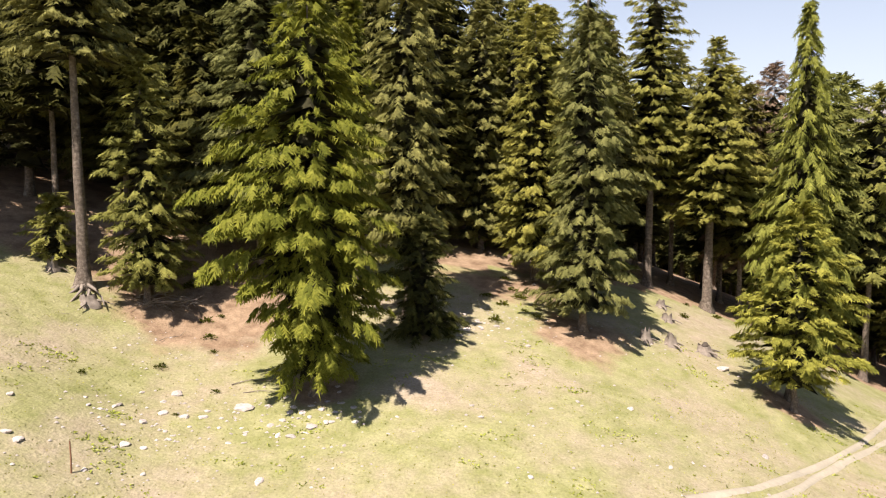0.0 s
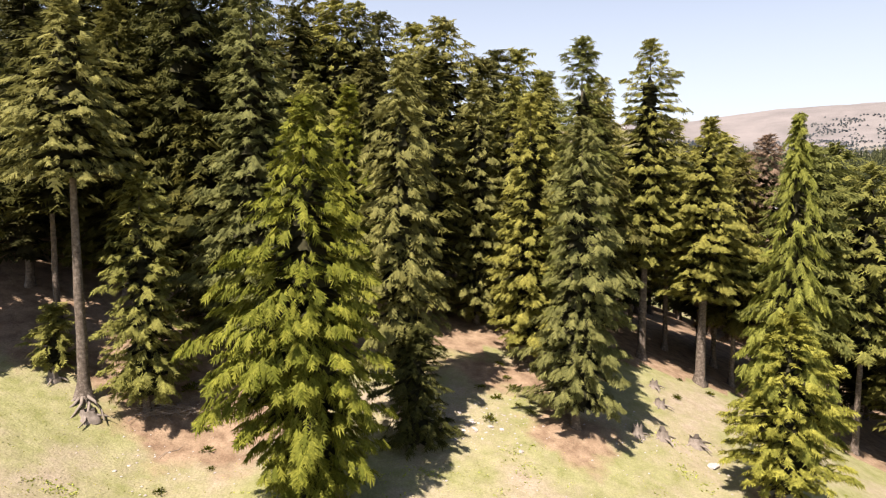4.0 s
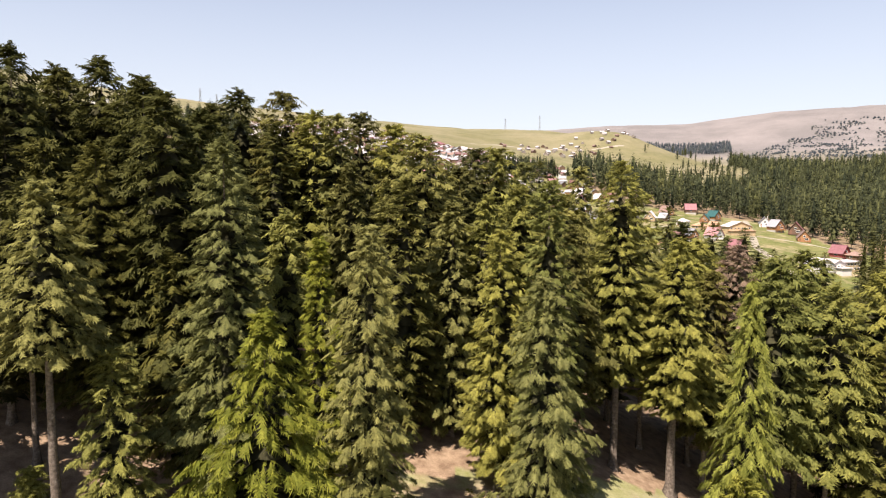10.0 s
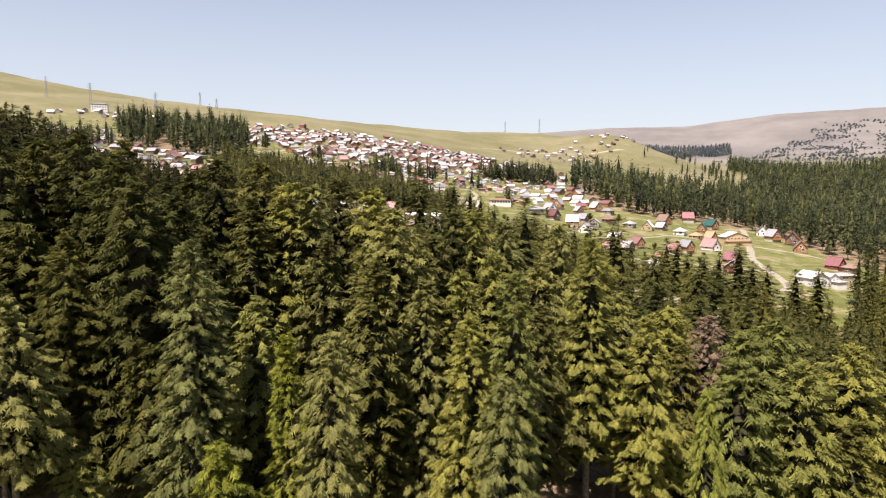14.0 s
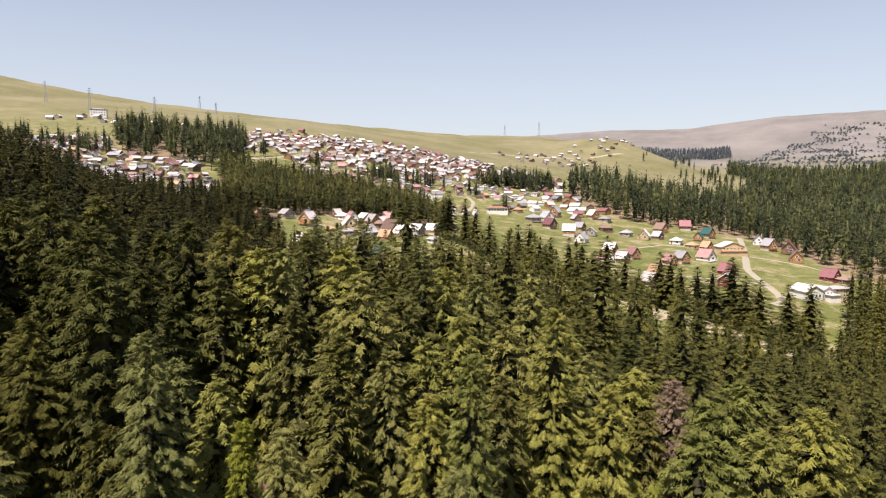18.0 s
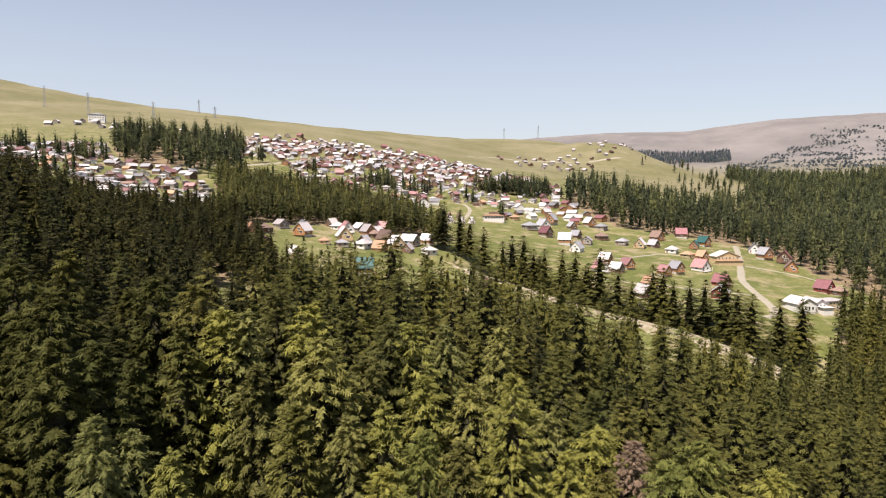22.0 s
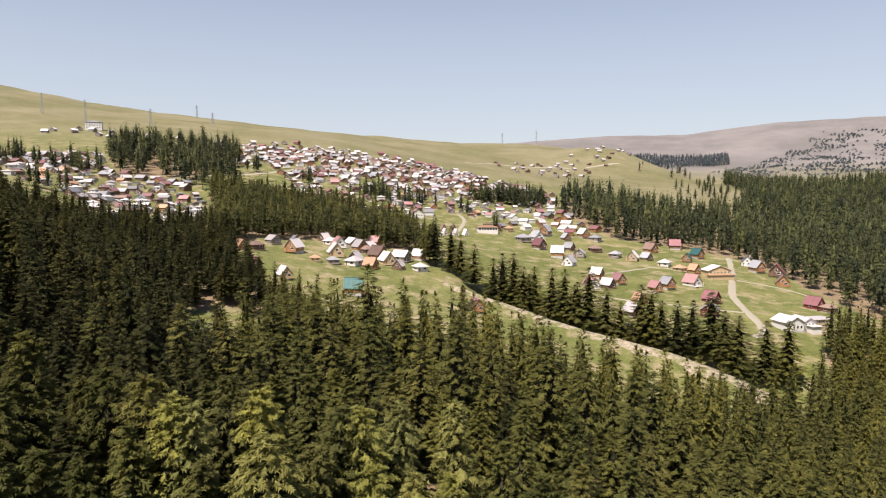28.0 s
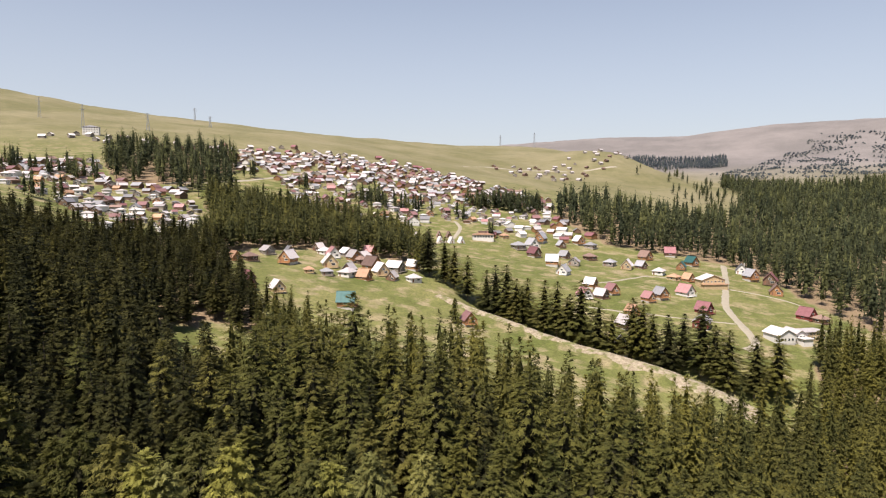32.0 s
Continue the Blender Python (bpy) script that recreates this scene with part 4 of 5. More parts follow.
for roof, wall, more in (("w", "brown", dict()), ("w", "white", dict(hip=True, ridge=5)), ("w", "grey", dict(ridge=5.4)), ("g", "brown", dict()), ("g", "grey", dict(hip=True, ridge=4.8)), ("g", "white", dict()), ("r", "white", dict()), ("r", "brown", dict()), ("m", "grey", dict()), ("b", "grey", dict(ridge=5.2)), ("b", "brown", dict(hip=True, ridge=4.9)), ("o", "orange", dict())):
    small_kinds.setdefault(roof, []).append(cottage(roof, wall, simple=True, w=8, d=9.5, h=3.4, **more))
placed_once = set()


def settle(proto, x, y, turn, size=1.0):
    m = pose(x, y, height(x, y) + .15, 0, 0, turn) @ Matrix.Diagonal((size, size, size, 1))
    if proto.name in placed_once:
        return copy_thing(proto, m)
    placed_once.add(proto.name)
    proto.matrix_basis = m
    return proto


hr = random.Random(11)
taken = []
for key, places in HOUSES.items():
    for n, (x, y, wide) in enumerate(places):
        proto = kinds[key][n % len(kinds[key])]
        settle(proto, x, y, 92 if (x, y) == (-27, 328) else hr.choice((25, 35, 30, 42, -25, 70)) + hr.uniform(-10, 10), min(1.2, max(.72, wide / 9.4)))
        taken.append((x, y))
for n, (x, y) in enumerate(((-20, 582), (-12, 589), (-3, 597), (18, 589), (28, 597), (37, 603))):
    if n == 0:
        white_cabin = a_frame("w", "white", "small white A-frame holiday cabin on grass")
    settle(white_cabin, x, y, 12 + 3 * n)
for n, (x, y) in enumerate(((7, 611), (17, 618), (26, 624))):
    if n == 0:
        brown_cabin = a_frame("b", "brown", "small brown wooden A-frame holiday cabin")
    settle(brown_cabin, x, y, 10 + 4 * n)


def big_house(x, y, turn, name, label, category, blocks, windows):
    """A larger building of several blocks: (kind of roof, roof colour, wall, w, d, h, ridge, dx, dy)."""
    root = new(name)
    for hip, roof, wall, w, d, h, ridge, dx, dy in blocks:
        sh = Matrix.Translation((dx, dy, 0))
        for nm, bm, mat in (("wall", one_box((-w / 2, -d / 2, -1.5), (w / 2, d / 2, h)) if hip else gable_walls(w, d, h, ridge), WALL[wall]), ("roof", hip_roof(w, d, h, ridge) if hip else gable_roof(w, d, h, ridge, .7, .16), ROOF[roof])):
            bm.transform(sh)
            part(nm, bm, mat, root)
        if not hip:
            part("footing", one_box((dx - w / 2 + .05, dy - d / 2 + .05, -2), (dx + w / 2 - .05, dy + d / 2 - .05, .04)), CONCRETE, root)
    for wx, wy, wz, ww, wh in windows:
        window(root, wx, wy, wz, ww, wh)
    root.matrix_basis = pose(x, y, height(x, y) + .2, 0, 0, turn)
    taken.append((x, y))
    return tagged(root, label, category)


big_house(213, 361, 14, "guesthouse", "large white hall with bright metal roofs and a honey-coloured wing", "building",
                 ((False, "w", "white", 10.5, 12, 4.8, 7.6, -9.5, 0), (False, "w", "white", 8.5, 10.5, 4.2, 6.5, .2, .6), (True, "w", "yellow", 13, 8.5, 4.9, 6.2, 11.2, 1.5), (True, "w", "white", 6, 4, 2.6, 3.3, 1.5, -6.9)),
                 [(-13 + 2.3 * k, -6, 2.2, 1.3, 1.7) for k in range(4)] + [(-1.9 + 2.1 * k, -4.65, 3.2, 1.2, 1.0) for k in range(3)] + [(6.2 + 2.2 * k, -2.75, z, 1.3, 1.2) for k in range(6) for z in (1.5, 3.8)])
big_house(219, 494, 8, "guesthouse", "honey-coloured wooden guesthouse with a grey metal roof", "building", ((False, "w", "yellow", 18, 10, 5.6, 9.0, 0, 0), (True, "o", "yellow", 19, 4, 2.6, 3.2, 0, -7)),
          [(-7 + 2.8 * k, -5, 4.3, 1.3, 1.3) for k in range(6)])
big_house(167, 373, -28, "barn", "deep red boarded house with a bright metal roof", "house", ((False, "w", "red", 8.5, 12, 3.8, 7.0, 0, 0),), [(-2.4, -6, 2, 1.2, 1.2), (2.4, -6, 2, 1.2, 1.2), (0, -6, 4.6, 1.1, 1.1)])
pav = big_house(58, 628, 4, "pavilion", "white pavilion with a brown hipped roof and open front", "building", ((True, "o", "white", 19, 11, 4.8, 7.6, 0, 0),), [(-7.6 + 2.55 * k, -5.5, 3.3, 2.0, 2.0) for k in range(7)])
part("storey_above", one_box((-4, -2.5, 6.2), (4, 2.5, 8.2)), ROOF["b"], pav)
big_house(-9, 661, 10, "lodge", "white lodge with a rose-red gable roof", "house", ((False, "r", "white", 12, 10, 4.2, 8.4, 0, 0),), [(-3.6 + 2.4 * k, -5, 2.2, 1.2, 1.4) for k in range(4)])
big_house(-523, 1050, 20, "hotel", "tall white hillside building with a grey roof", "building", ((True, "g", "white", 23, 16, 11, 14, 0, 0),), [(-9 + 3.6 * k, -8, 3 + 3.6 * j, 1.8, 1.9) for k in range(6) for j in range(3)])
big_house(-38.2, 63.0, 35, "house", "white-walled house half hidden behind firs", "house", ((False, "w", "white", 7, 7.5, 6.0, 9.8, 0, 0),), [(-1.8, -3.75, 1.8, 1.1, 1.4), (1.8, -3.75, 1.8, 1.1, 1.4), (-1.8, -3.75, 4.5, 1.1, 1.3), (1.8, -3.75, 4.5, 1.1, 1.3)])
big_house(-11, 59, -20, "hut", "small red hut among the firs", "hut", ((False, "r", "red", 4.5, 5, 2.8, 6.2, 0, 0),), [(0, -2.5, 1.6, 1.2, 1.1)])

# the dense parts of the village
LANE = ((-235, 726), (-204, 781), (-181, 850), (-150, 924), (-90, 990))
OLD_TOWN = [(-60, 655), (-20, 672), (55, 700), (120, 700), (150, 800), (165, 900), (60, 1060), (-60, 1120), (-200, 1090), (-330, 1020), (-290, 955), (-250, 860), (-200, 870), (-165, 780), (-130, 700)]
LOWER_TOWN = [(-318, 505), (-267, 485), (-190, 408), (-155, 425), (-158, 480), (-180, 560), (-205, 600), (-230, 650), (-262, 640), (-310, 655), (-380, 780), (-450, 740), (-500, 640), (-400, 520)]


def free(x, y):
    if any((x - a) ** 2 + (y - e) ** 2 < 120 for a, e in taken):
        return False
    if any((x - a) ** 2 + (y - e) ** 2 < (c * .9) ** 2 for a, e, c, _ in GROVES):
        return False
    if wobble(x, y, 75, 14) < -.42:
        return False
    q = np.array([[x, y]])
    return line_distance(q[:, 0], q[:, 1], LANE)[0][0] > 10 and not inside(q[:, 0], q[:, 1], HILL_WOOD)[0]


spare = []
for poly, count, seed in ((OLD_TOWN, 135, 41), (LOWER_TOWN, 150, 42)):
    spots = scatter(poly, 11.0, seed, 99999, free)
    spots.sort(key=lambda p: p[1])
    spare += spots[count:]
    for x, y in spots[:count]:
        key = hr.choices("wgrmbo", (56, 14, 12, 4, 10, 4))[0]
        settle(hr.choice(small_kinds[key]), x, y, hr.choice((0, 90, 20, -30)) + hr.uniform(-15, 15), hr.uniform(.62, 1.0))
for group in (*kinds.values(), *small_kinds.values()):
    for proto in group:
        if proto.name not in placed_once:
            for ob in (*proto.children_recursive, proto):
                bpy.data.objects.remove(ob)


def hamlet(name, label, places, roof, wall, seed):
    """Houses too far off to be counted: walls with gable roofs in one object."""
    r = random.Random(seed)
    wb, rb = bmesh.new(), bmesh.new()
    for x, y in places:
        w, d, h = r.uniform(6, 9), r.uniform(6.5, 10), r.uniform(2.6, 4.2)
        m = pose(x, y, height(x, y) - .3, 0, 0, r.uniform(0, 180))
        for target, bm in ((wb, gable_walls(w, d, h, h + w * .33)), (rb, gable_roof(w, d, h, h + w * .33))):
            bm.transform(m)
            me = bpy.data.meshes.new("tmp")
            bm.to_mesh(me)
            bm.free()
            target.from_mesh(me)
            bpy.data.meshes.remove(me)
    me = bpy.data.meshes.new(name)
    wb.to_mesh(me)
    wb.free()
    me.materials.append(WALL[wall])
    ob = tagged(new(name, me), label, "houses", kind="stuff")
    part("roofs", rb, ROOF[roof], ob)["kind"] = "stuff"


UPPER = [(110, 1330), (230, 1300), (330, 1420), (420, 1600), (500, 1650), (480, 1760), (380, 1720), (250, 1560), (120, 1480)]
TOWER_ROW = [(-560, 960), (-500, 980), (-430, 960), (-330, 980), (-320, 1030), (-440, 1040), (-560, 1020)]
EDGE_ROW = [(-330, 1020), (-200, 1090), (-60, 1120), (60, 1060), (60, 1150), (-60, 1190), (-220, 1150), (-330, 1080)]
for n, (poly, gap, count, label) in enumerate(((UPPER, 26, 46, "scattered small houses of a high hamlet"), (TOWER_ROW, 22, 24, "hillside houses below the pylons"), (EDGE_ROW, 20, 50, "upper rows of village houses"))):
    spots = scatter(poly, gap, 50 + n, count)
    cut = len(spots) * 2 // 3
    hamlet("distant_houses", label, spots[:cut], "w", "grey", n)
    hamlet("distant_houses", label, spots[cut:], "b" if n == 0 else "m", "brown", n + 9)


middle = scatter([(66, 645), (160, 652), (176, 690), (150, 775), (98, 735)], 15, 61, 30, free)
for n, (roof, wall) in enumerate((("w", "orange"), ("g", "brown"), ("w", "white"), ("m", "orange"))):
    hamlet("distant_houses", "houses between the pavilion and the wood", middle[n::4], roof, wall, 70 + n)
for n, (roof, wall) in enumerate((('w', 'brown'), ('w', 'grey'), ('b', 'white'), ('r', 'orange'), ('g', 'brown'))):
    hamlet('distant_houses', 'closely packed upper houses of the village', spare[n::5], roof, wall, 30 + n)


# ---- roads and the bank ----
def ribbon(name, label, line, width, mat, lift=.3, rough=.15, seed=0, kind="structure", category="road"):
    r = random.Random(seed)
    pts, dense = [Vector((*p, 0)) for p in line], []
    for n in range(len(pts) - 1):
        p0, p1, p2, p3 = pts[max(0, n - 1)], pts[n], pts[n + 1], pts[min(len(pts) - 1, n + 2)]
        k = max(2, int((p2 - p1).length / 2.5))
        for j in range(k):
            c = cubic(np.array(j / k))
            dense.append(p0 * c[0] + p1 * c[1] + p2 * c[2] + p3 * c[3])
    dense.append(pts[-1])
    xs, faces = [], []
    for n, p in enumerate(dense):
        d = (dense[min(n + 1, len(dense) - 1)] - dense[max(n - 1, 0)]).normalized()
        side = Vector((-d.y, d.x, 0))
        for k in (-1, -.6, 0, .6, 1):
            xs.append(p + side * (k * width / 2 * (1 + r.uniform(-rough, rough))))
    x, y = np.array([q.x for q in xs]), np.array([q.y for q in xs])
    z = land(x, y) + lift * np.tile((-.6, 1, 1, 1, -.6), len(dense))
    for n in range(len(dense) - 1):
        for k in range(4):
            a = n * 5 + k
            faces.append((a, a + 5, a + 6, a + 1))
    return tagged(new(name, mesh_of(name, np.c_[x, y, z], faces, mat, True)), label, category, kind=kind)


ribbon("road", "pale dirt road through the cottages", ((176, 338), (188, 352), (195, 387), (204, 428), (222, 473), (246, 530), (272, 598)), 5.5, DIRT_ROAD)
ribbon("road_2", "narrow dirt lane to the pavilion", ((2, 500), (4, 540), (14, 579), (29, 614), (38, 673), (33, 705)), 4.5, DIRT_ROAD, seed=2)
ribbon("road_3", "dirt road across the hillside", ((-262, 690), (-235, 726), (-204, 781), (-181, 850), (-150, 924), (-90, 990), (20, 1100)), 7, DIRT_ROAD, seed=3)
ribbon("path", "trodden path between cottages", ((120, 470), (143, 487), (184, 522), (215, 510)), 2.2, DIRT_ROAD, seed=4)
ribbon("path_2", "trodden path across the meadow", ((226, 492), (250, 478), (264, 458), (262, 430)), 2.4, DIRT_ROAD, seed=5)
ribbon("path_3", "trodden path across the meadow", ((110, 405), (150, 394), (192, 386)), 2.0, DIRT_ROAD, seed=6)
ribbon("track", "pale earth track on the upper meadow", ((60, 1400), (130, 1440), (260, 1500), (420, 1560)), 9, DIRT_ROAD, .6, seed=7)
m, t, b = material("eroded_earth", .95)
scar = mix(t, ramp(t, world_noise(t, .5, 6, .7), ((.35, (0, 0, 0)), (.65, (1, 1, 1)))), (.19, .15, .1), (.37, .31, .23))
turf = mix(t, ramp(t, world_noise(t, .8, 5), ((.35, (0, 0, 0)), (.65, (1, 1, 1)))), (.1, .11, .035), (.19, .175, .08))
t.links.new(mix(t, ramp(t, world_noise(t, .16, 6, .7), ((.5, (0, 0, 0)), (.58, (1, 1, 1)))), scar, turf), b.inputs["Base Color"])
bump(t, b, world_noise(t, 1.2, 6, .7), 1.0, .5)
EARTH = m
for n, line in enumerate((((18, 381), (30, 368), (43, 358), (57, 346), (64, 340)), ((64, 340), (78, 328), (94, 316), (98, 312)), ((98, 312), (112, 301), (124, 289), (137, 277), (150, 262)))):
    ribbon("bank", "eroded pale earth along the ravine's edge", line, (6.0, 8.5, 10.5)[n], EARTH, .25, .45, 8 + n, category="bank")


# ---- power line ----
def pylon(x, y, tall, turn):
    root = new("pylon")
    bm = bmesh.new()
    def bar(a, b, t=.16):
        a, b = Vector(a), Vector(b)
        q = (b - a).to_track_quat("Z", "Y").to_matrix().to_4x4()
        box(bm, (-t, -t, 0), (t, t, (b - a).length), Matrix.Translation(a) @ q)
    for sx in (-1, 1):
        for sy in (-1, 1):
            bar((sx * 2.6, sy * 2.6, -1), (sx * .4, sy * .4, tall), .2)
    for k in range(6):
        z0, z1 = tall * k / 7, tall * (k + 1) / 7
        s0, s1 = 2.6 - 2.2 * z0 / tall, 2.6 - 2.2 * z1 / tall
        for sy in (-1, 1):
            bar((-s0, sy * s0, z0), (s1, sy * s1, z1), .1)
            bar((s0, sy * s0, z0), (-s1, sy * s1, z1), .1)
    part("mast", bm, STEEL, root)
    for z, w in ((.78, 5), (.88, 4), (.97, 2.5)):
        bm = bmesh.new()
        box(bm, (-w, -.2, tall * z - .2), (w, .2, tall * z + .2))
        part("cross_arm", bm, STEEL, root)
    root.matrix_basis = pose(x, y, height(x, y), 0, 0, turn)
    return tagged(root, "grey steel lattice pylon on the open hillside", "pylon", "pylons of the power line")


for x, y, tall in ((-698, 1212, 36), (-578, 1130, 39), (-493, 1183, 30), (-596, 1690, 33), (-472, 1438, 24), (205, 2200, 34), (300, 2089, 44)):
    pylon(x, y, tall, 30)


# ---- small things on the meadow and at the forest's edge ----
def lump(seed, flat=.6, cuts=2):
    """A broken, weathered block of stone."""
    bm = bmesh.new()
    bmesh.ops.create_icosphere(bm, subdivisions=cuts, radius=1)
    r = random.Random(seed)
    planes = [(Vector((r.gauss(0, 1), r.gauss(0, 1), r.gauss(0, .7))).normalized(), r.uniform(.55, .85)) for _ in range(7)]
    for v in bm.verts:
        for n, d in planes:
            k = v.co.dot(n) - d
            if k > 0:
                v.co -= n * k * .9
        v.co *= 1 + .22 * noise.noise(v.co * 2.3 + Vector((seed, 0, 0)))
        v.co.z *= flat
    me = bpy.data.meshes.new("rock")
    bm.to_mesh(me)
    bm.free()
    me.materials.append(STONE)
    return me


rock_meshes = [lump(n, .34 + .1 * (n % 3)) for n in range(6)]
ROCKS = ((-17.4, 26.4, .3), (-15.7, 24.1, .35), (-16.2, 24.2, .3), (-13.0, 28.3, .35), (-12.6, 29.4, .4), (-12.9, 30.3, .25), (-12.6, 31.2, .4), (-11.7, 29.4, .35), (-11.1, 28.7, .22), (-10.8, 29.6, .35),
         (-9.4, 30.6, .6), (-8.2, 30.9, .28), (-8.6, 28.7, .2), (-10.0, 29.6, .2), (-7.7, 29.3, .35), (-6.6, 28.6, .4), (-5.9, 29.3, .4), (-6.5, 30.5, .4), (-7.6, 31.7, .3), (-12.9, 26.4, .4), (-13.1, 25.9, .25), (-12.2, 26.5, .22))
ROCKS_2 = ((-11.5, 24.9, .2), (-13.3, 24.0, .2), (-7.2, 25.4, .4), (-14.4, 28.9, .35), (-14.7, 28.1, .3), (-16.8, 33.8, .2), (-16.4, 34.6, .2), (-2.1, 30.4, .2), (-2.4, 29.0, .15), (1.8, 30.6, .25), (1.4, 31.7, .2), (2.7, 30.3, .15),
           (6.9, 33.4, .2), (5.4, 32.3, .2), (9.7, 33.9, .3), (3.6, 26.4, .25), (10.1, 28.8, .25), (18.1, 42.8, .62), (16.0, 32.3, .35), (5.1, 39.6, .3), (1.5, 41.1, .4), (2.4, 41.5, .35), (2.8, 40.6, .25), (6.9, 50.2, .35), (3.4, 41.9, .3), (4.4, 43.4, .25))
sr = random.Random(3)
ROCKS_3 = [(sr.gauss(-5.6, .9), sr.gauss(30.6, .8), sr.uniform(.14, .34)) for _ in range(18)] + [(sr.gauss(-11, 3.2), sr.gauss(28.8, 1.5), sr.uniform(.1, .24)) for _ in range(26)] + [(sr.gauss(2.6, 1.2), sr.gauss(41.6, .8), sr.uniform(.15, .3)) for _ in range(10)]
for x, y, size in ROCKS + ROCKS_2 + tuple(ROCKS_3):
    size *= .8 if size < .5 else 1
    ob = new("rock", sr.choice(rock_meshes))
    big = size > .5
    ob.matrix_basis = pose(x, y, height(x, y) - size * .1, sr.uniform(-10, 10), sr.uniform(-10, 10), sr.uniform(0, 360)) @ Matrix.Diagonal((size * sr.uniform(.8, 1.2), size * sr.uniform(.6, 1.0), size * .8, 1))
    tagged(ob, "large pale flat limestone block on the grass" if big else "small pale limestone rock in short grass", "rock", "rocks on the meadow")
# gravel and pebbles washed out round the rocks
pebbles = bmesh.new()
for _ in range(620):
    cx, cy, sp = sr.choice(((-9, 29.5, 3.5), (-12.5, 28.5, 3), (-6, 29.5, 1.5), (2.5, 41.5, 1.6), (-14, 25.5, 3), (6, 31, 6), (8, 27, 6), (-15, 35, 2.5), (5, 43, 2), (16, 43, 4)))
    x, y, q = sr.gauss(cx, sp), sr.gauss(cy, sp * .6), sr.uniform(.03, .11)
    z = height(x, y)
    vs = [pebbles.verts.new((x + q * a, y + q * b, z + q * c)) for a, b, c in ((1, 0, 0), (.2, .9, 0), (-.8, .5, 0), (-.7, -.7, 0), (.4, -.8, 0), (.1, .1, .6))]
    for k in range(5):
        pebbles.faces.new((vs[k], vs[(k + 1) % 5], vs[5]))
me = bpy.data.meshes.new("pebbles")
pebbles.to_mesh(me)
pebbles.free()
me.materials.append(STONE)
tagged(new("pebbles", me), "pale pebbles strewn over thin grass", "pebbles", kind="stuff")


def stump(x, y, tall, girth, seed, label):
    """A weathered stump: jagged top, ribbed sides, spreading roots."""
    r = random.Random(seed)
    sides, root = 14, new("tree_stump")
    v, f = [], []
    for n, (z, q) in enumerate(((-.3, 1.7), (0, 1.5), (.15, 1.15), (.5, 1.0), (1, .9))):
        for k in range(sides):
            a = 6.2832 * k / sides
            rad = girth * q * (1 + .16 * math.sin(5 * a + seed) + r.uniform(-.06, .06))
            up = z * tall * (r.uniform(.55, 1.15) if n == 4 else 1) if z > 0 else z
            v.append((rad * math.cos(a), rad * math.sin(a), up))
    for n in range(4):
        for k in range(sides):
            f.append((n * sides + k, n * sides + (k + 1) % sides, (n + 1) * sides + (k + 1) % sides, (n + 1) * sides + k))
    part("trunk", mesh_of("trunk", v, f, PALE_WOOD), None, root)
    part("heartwood", mesh_of("heartwood", [(girth * .8 * math.cos(6.2832 * k / sides), girth * .8 * math.sin(6.2832 * k / sides), tall * .5) for k in range(sides)] + [(0, 0, tall * .45)], [(k, (k + 1) % sides, sides) for k in range(sides)], PALE_WOOD), None, root)
    for k in range(4):
        a = seed + k * 1.6
        part("root", tube([(girth * math.cos(a), girth * math.sin(a), .12), (girth * 2 * math.cos(a + .2), girth * 2 * math.sin(a + .2), .05), (girth * 3.2 * math.cos(a + .1), girth * 3.2 * math.sin(a + .1), -.12)], .09, .03, PALE_WOOD), None, root)
    root.matrix_basis = pose(x, y, height(x, y), 0, 0, r.uniform(0, 360))
    return tagged(root, label, "stump", "stumps at the forest's edge")


def tube(points, r0, r1, mat, sides=6):
    pts = [Vector(p) for p in points]
    v, f = [], []
    for n, p in enumerate(pts):
        d = (pts[min(n + 1, len(pts) - 1)] - pts[max(n - 1, 0)]).normalized()
        u = d.orthogonal().normalized()
        w = d.cross(u)
        q = r0 + (r1 - r0) * n / (len(pts) - 1)
        v += [tuple(p + (u * math.cos(6.2832 * k / sides) + w * math.sin(6.2832 * k / sides)) * q) for k in range(sides)]
    for n in range(len(pts) - 1):
        f += [(n * sides + k, n * sides + (k + 1) % sides, (n + 1) * sides + (k + 1) % sides, (n + 1) * sides + k) for k in range(sides)]
    return mesh_of("root", v, f, mat, True)


for n, (x, y, tall, girth) in enumerate(((13.6, 44.3, .9, .3), (15.5, 44.8, .7, .34), (17.9, 45.2, .55, .45), (16.8, 49.6, .5, .35), (17.4, 52.9, .6, .3), (-19.6, 36.9, .5, .4), (-22.5, 38.6, .7, .25))):
    stump(x, y, tall, girth, n + 2, "bleached broken tree stump with spreading roots on grass")

# roots laid bare below the fir with the long trunk
bare = [o for o in bpy.data.objects if o.name.startswith("fir_tree") and o.type == "EMPTY" and abs(o.matrix_basis.translation.x + 20.5) < .01 and abs(o.matrix_basis.translation.y - 38.2) < .01]
for k in range(6):
    a = 3.6 + k * .42
    part("root", tube([(.35 * math.cos(a), .35 * math.sin(a), .15), (.9 * math.cos(a + .15), .9 * math.sin(a + .15), -.08), (1.7 * math.cos(a), 1.7 * math.sin(a), -.42), (2.4 * math.cos(a - .1), 2.4 * math.sin(a - .1), -.8)], .12, .03, PALE_WOOD), None, bare[0], "bleached bare root")


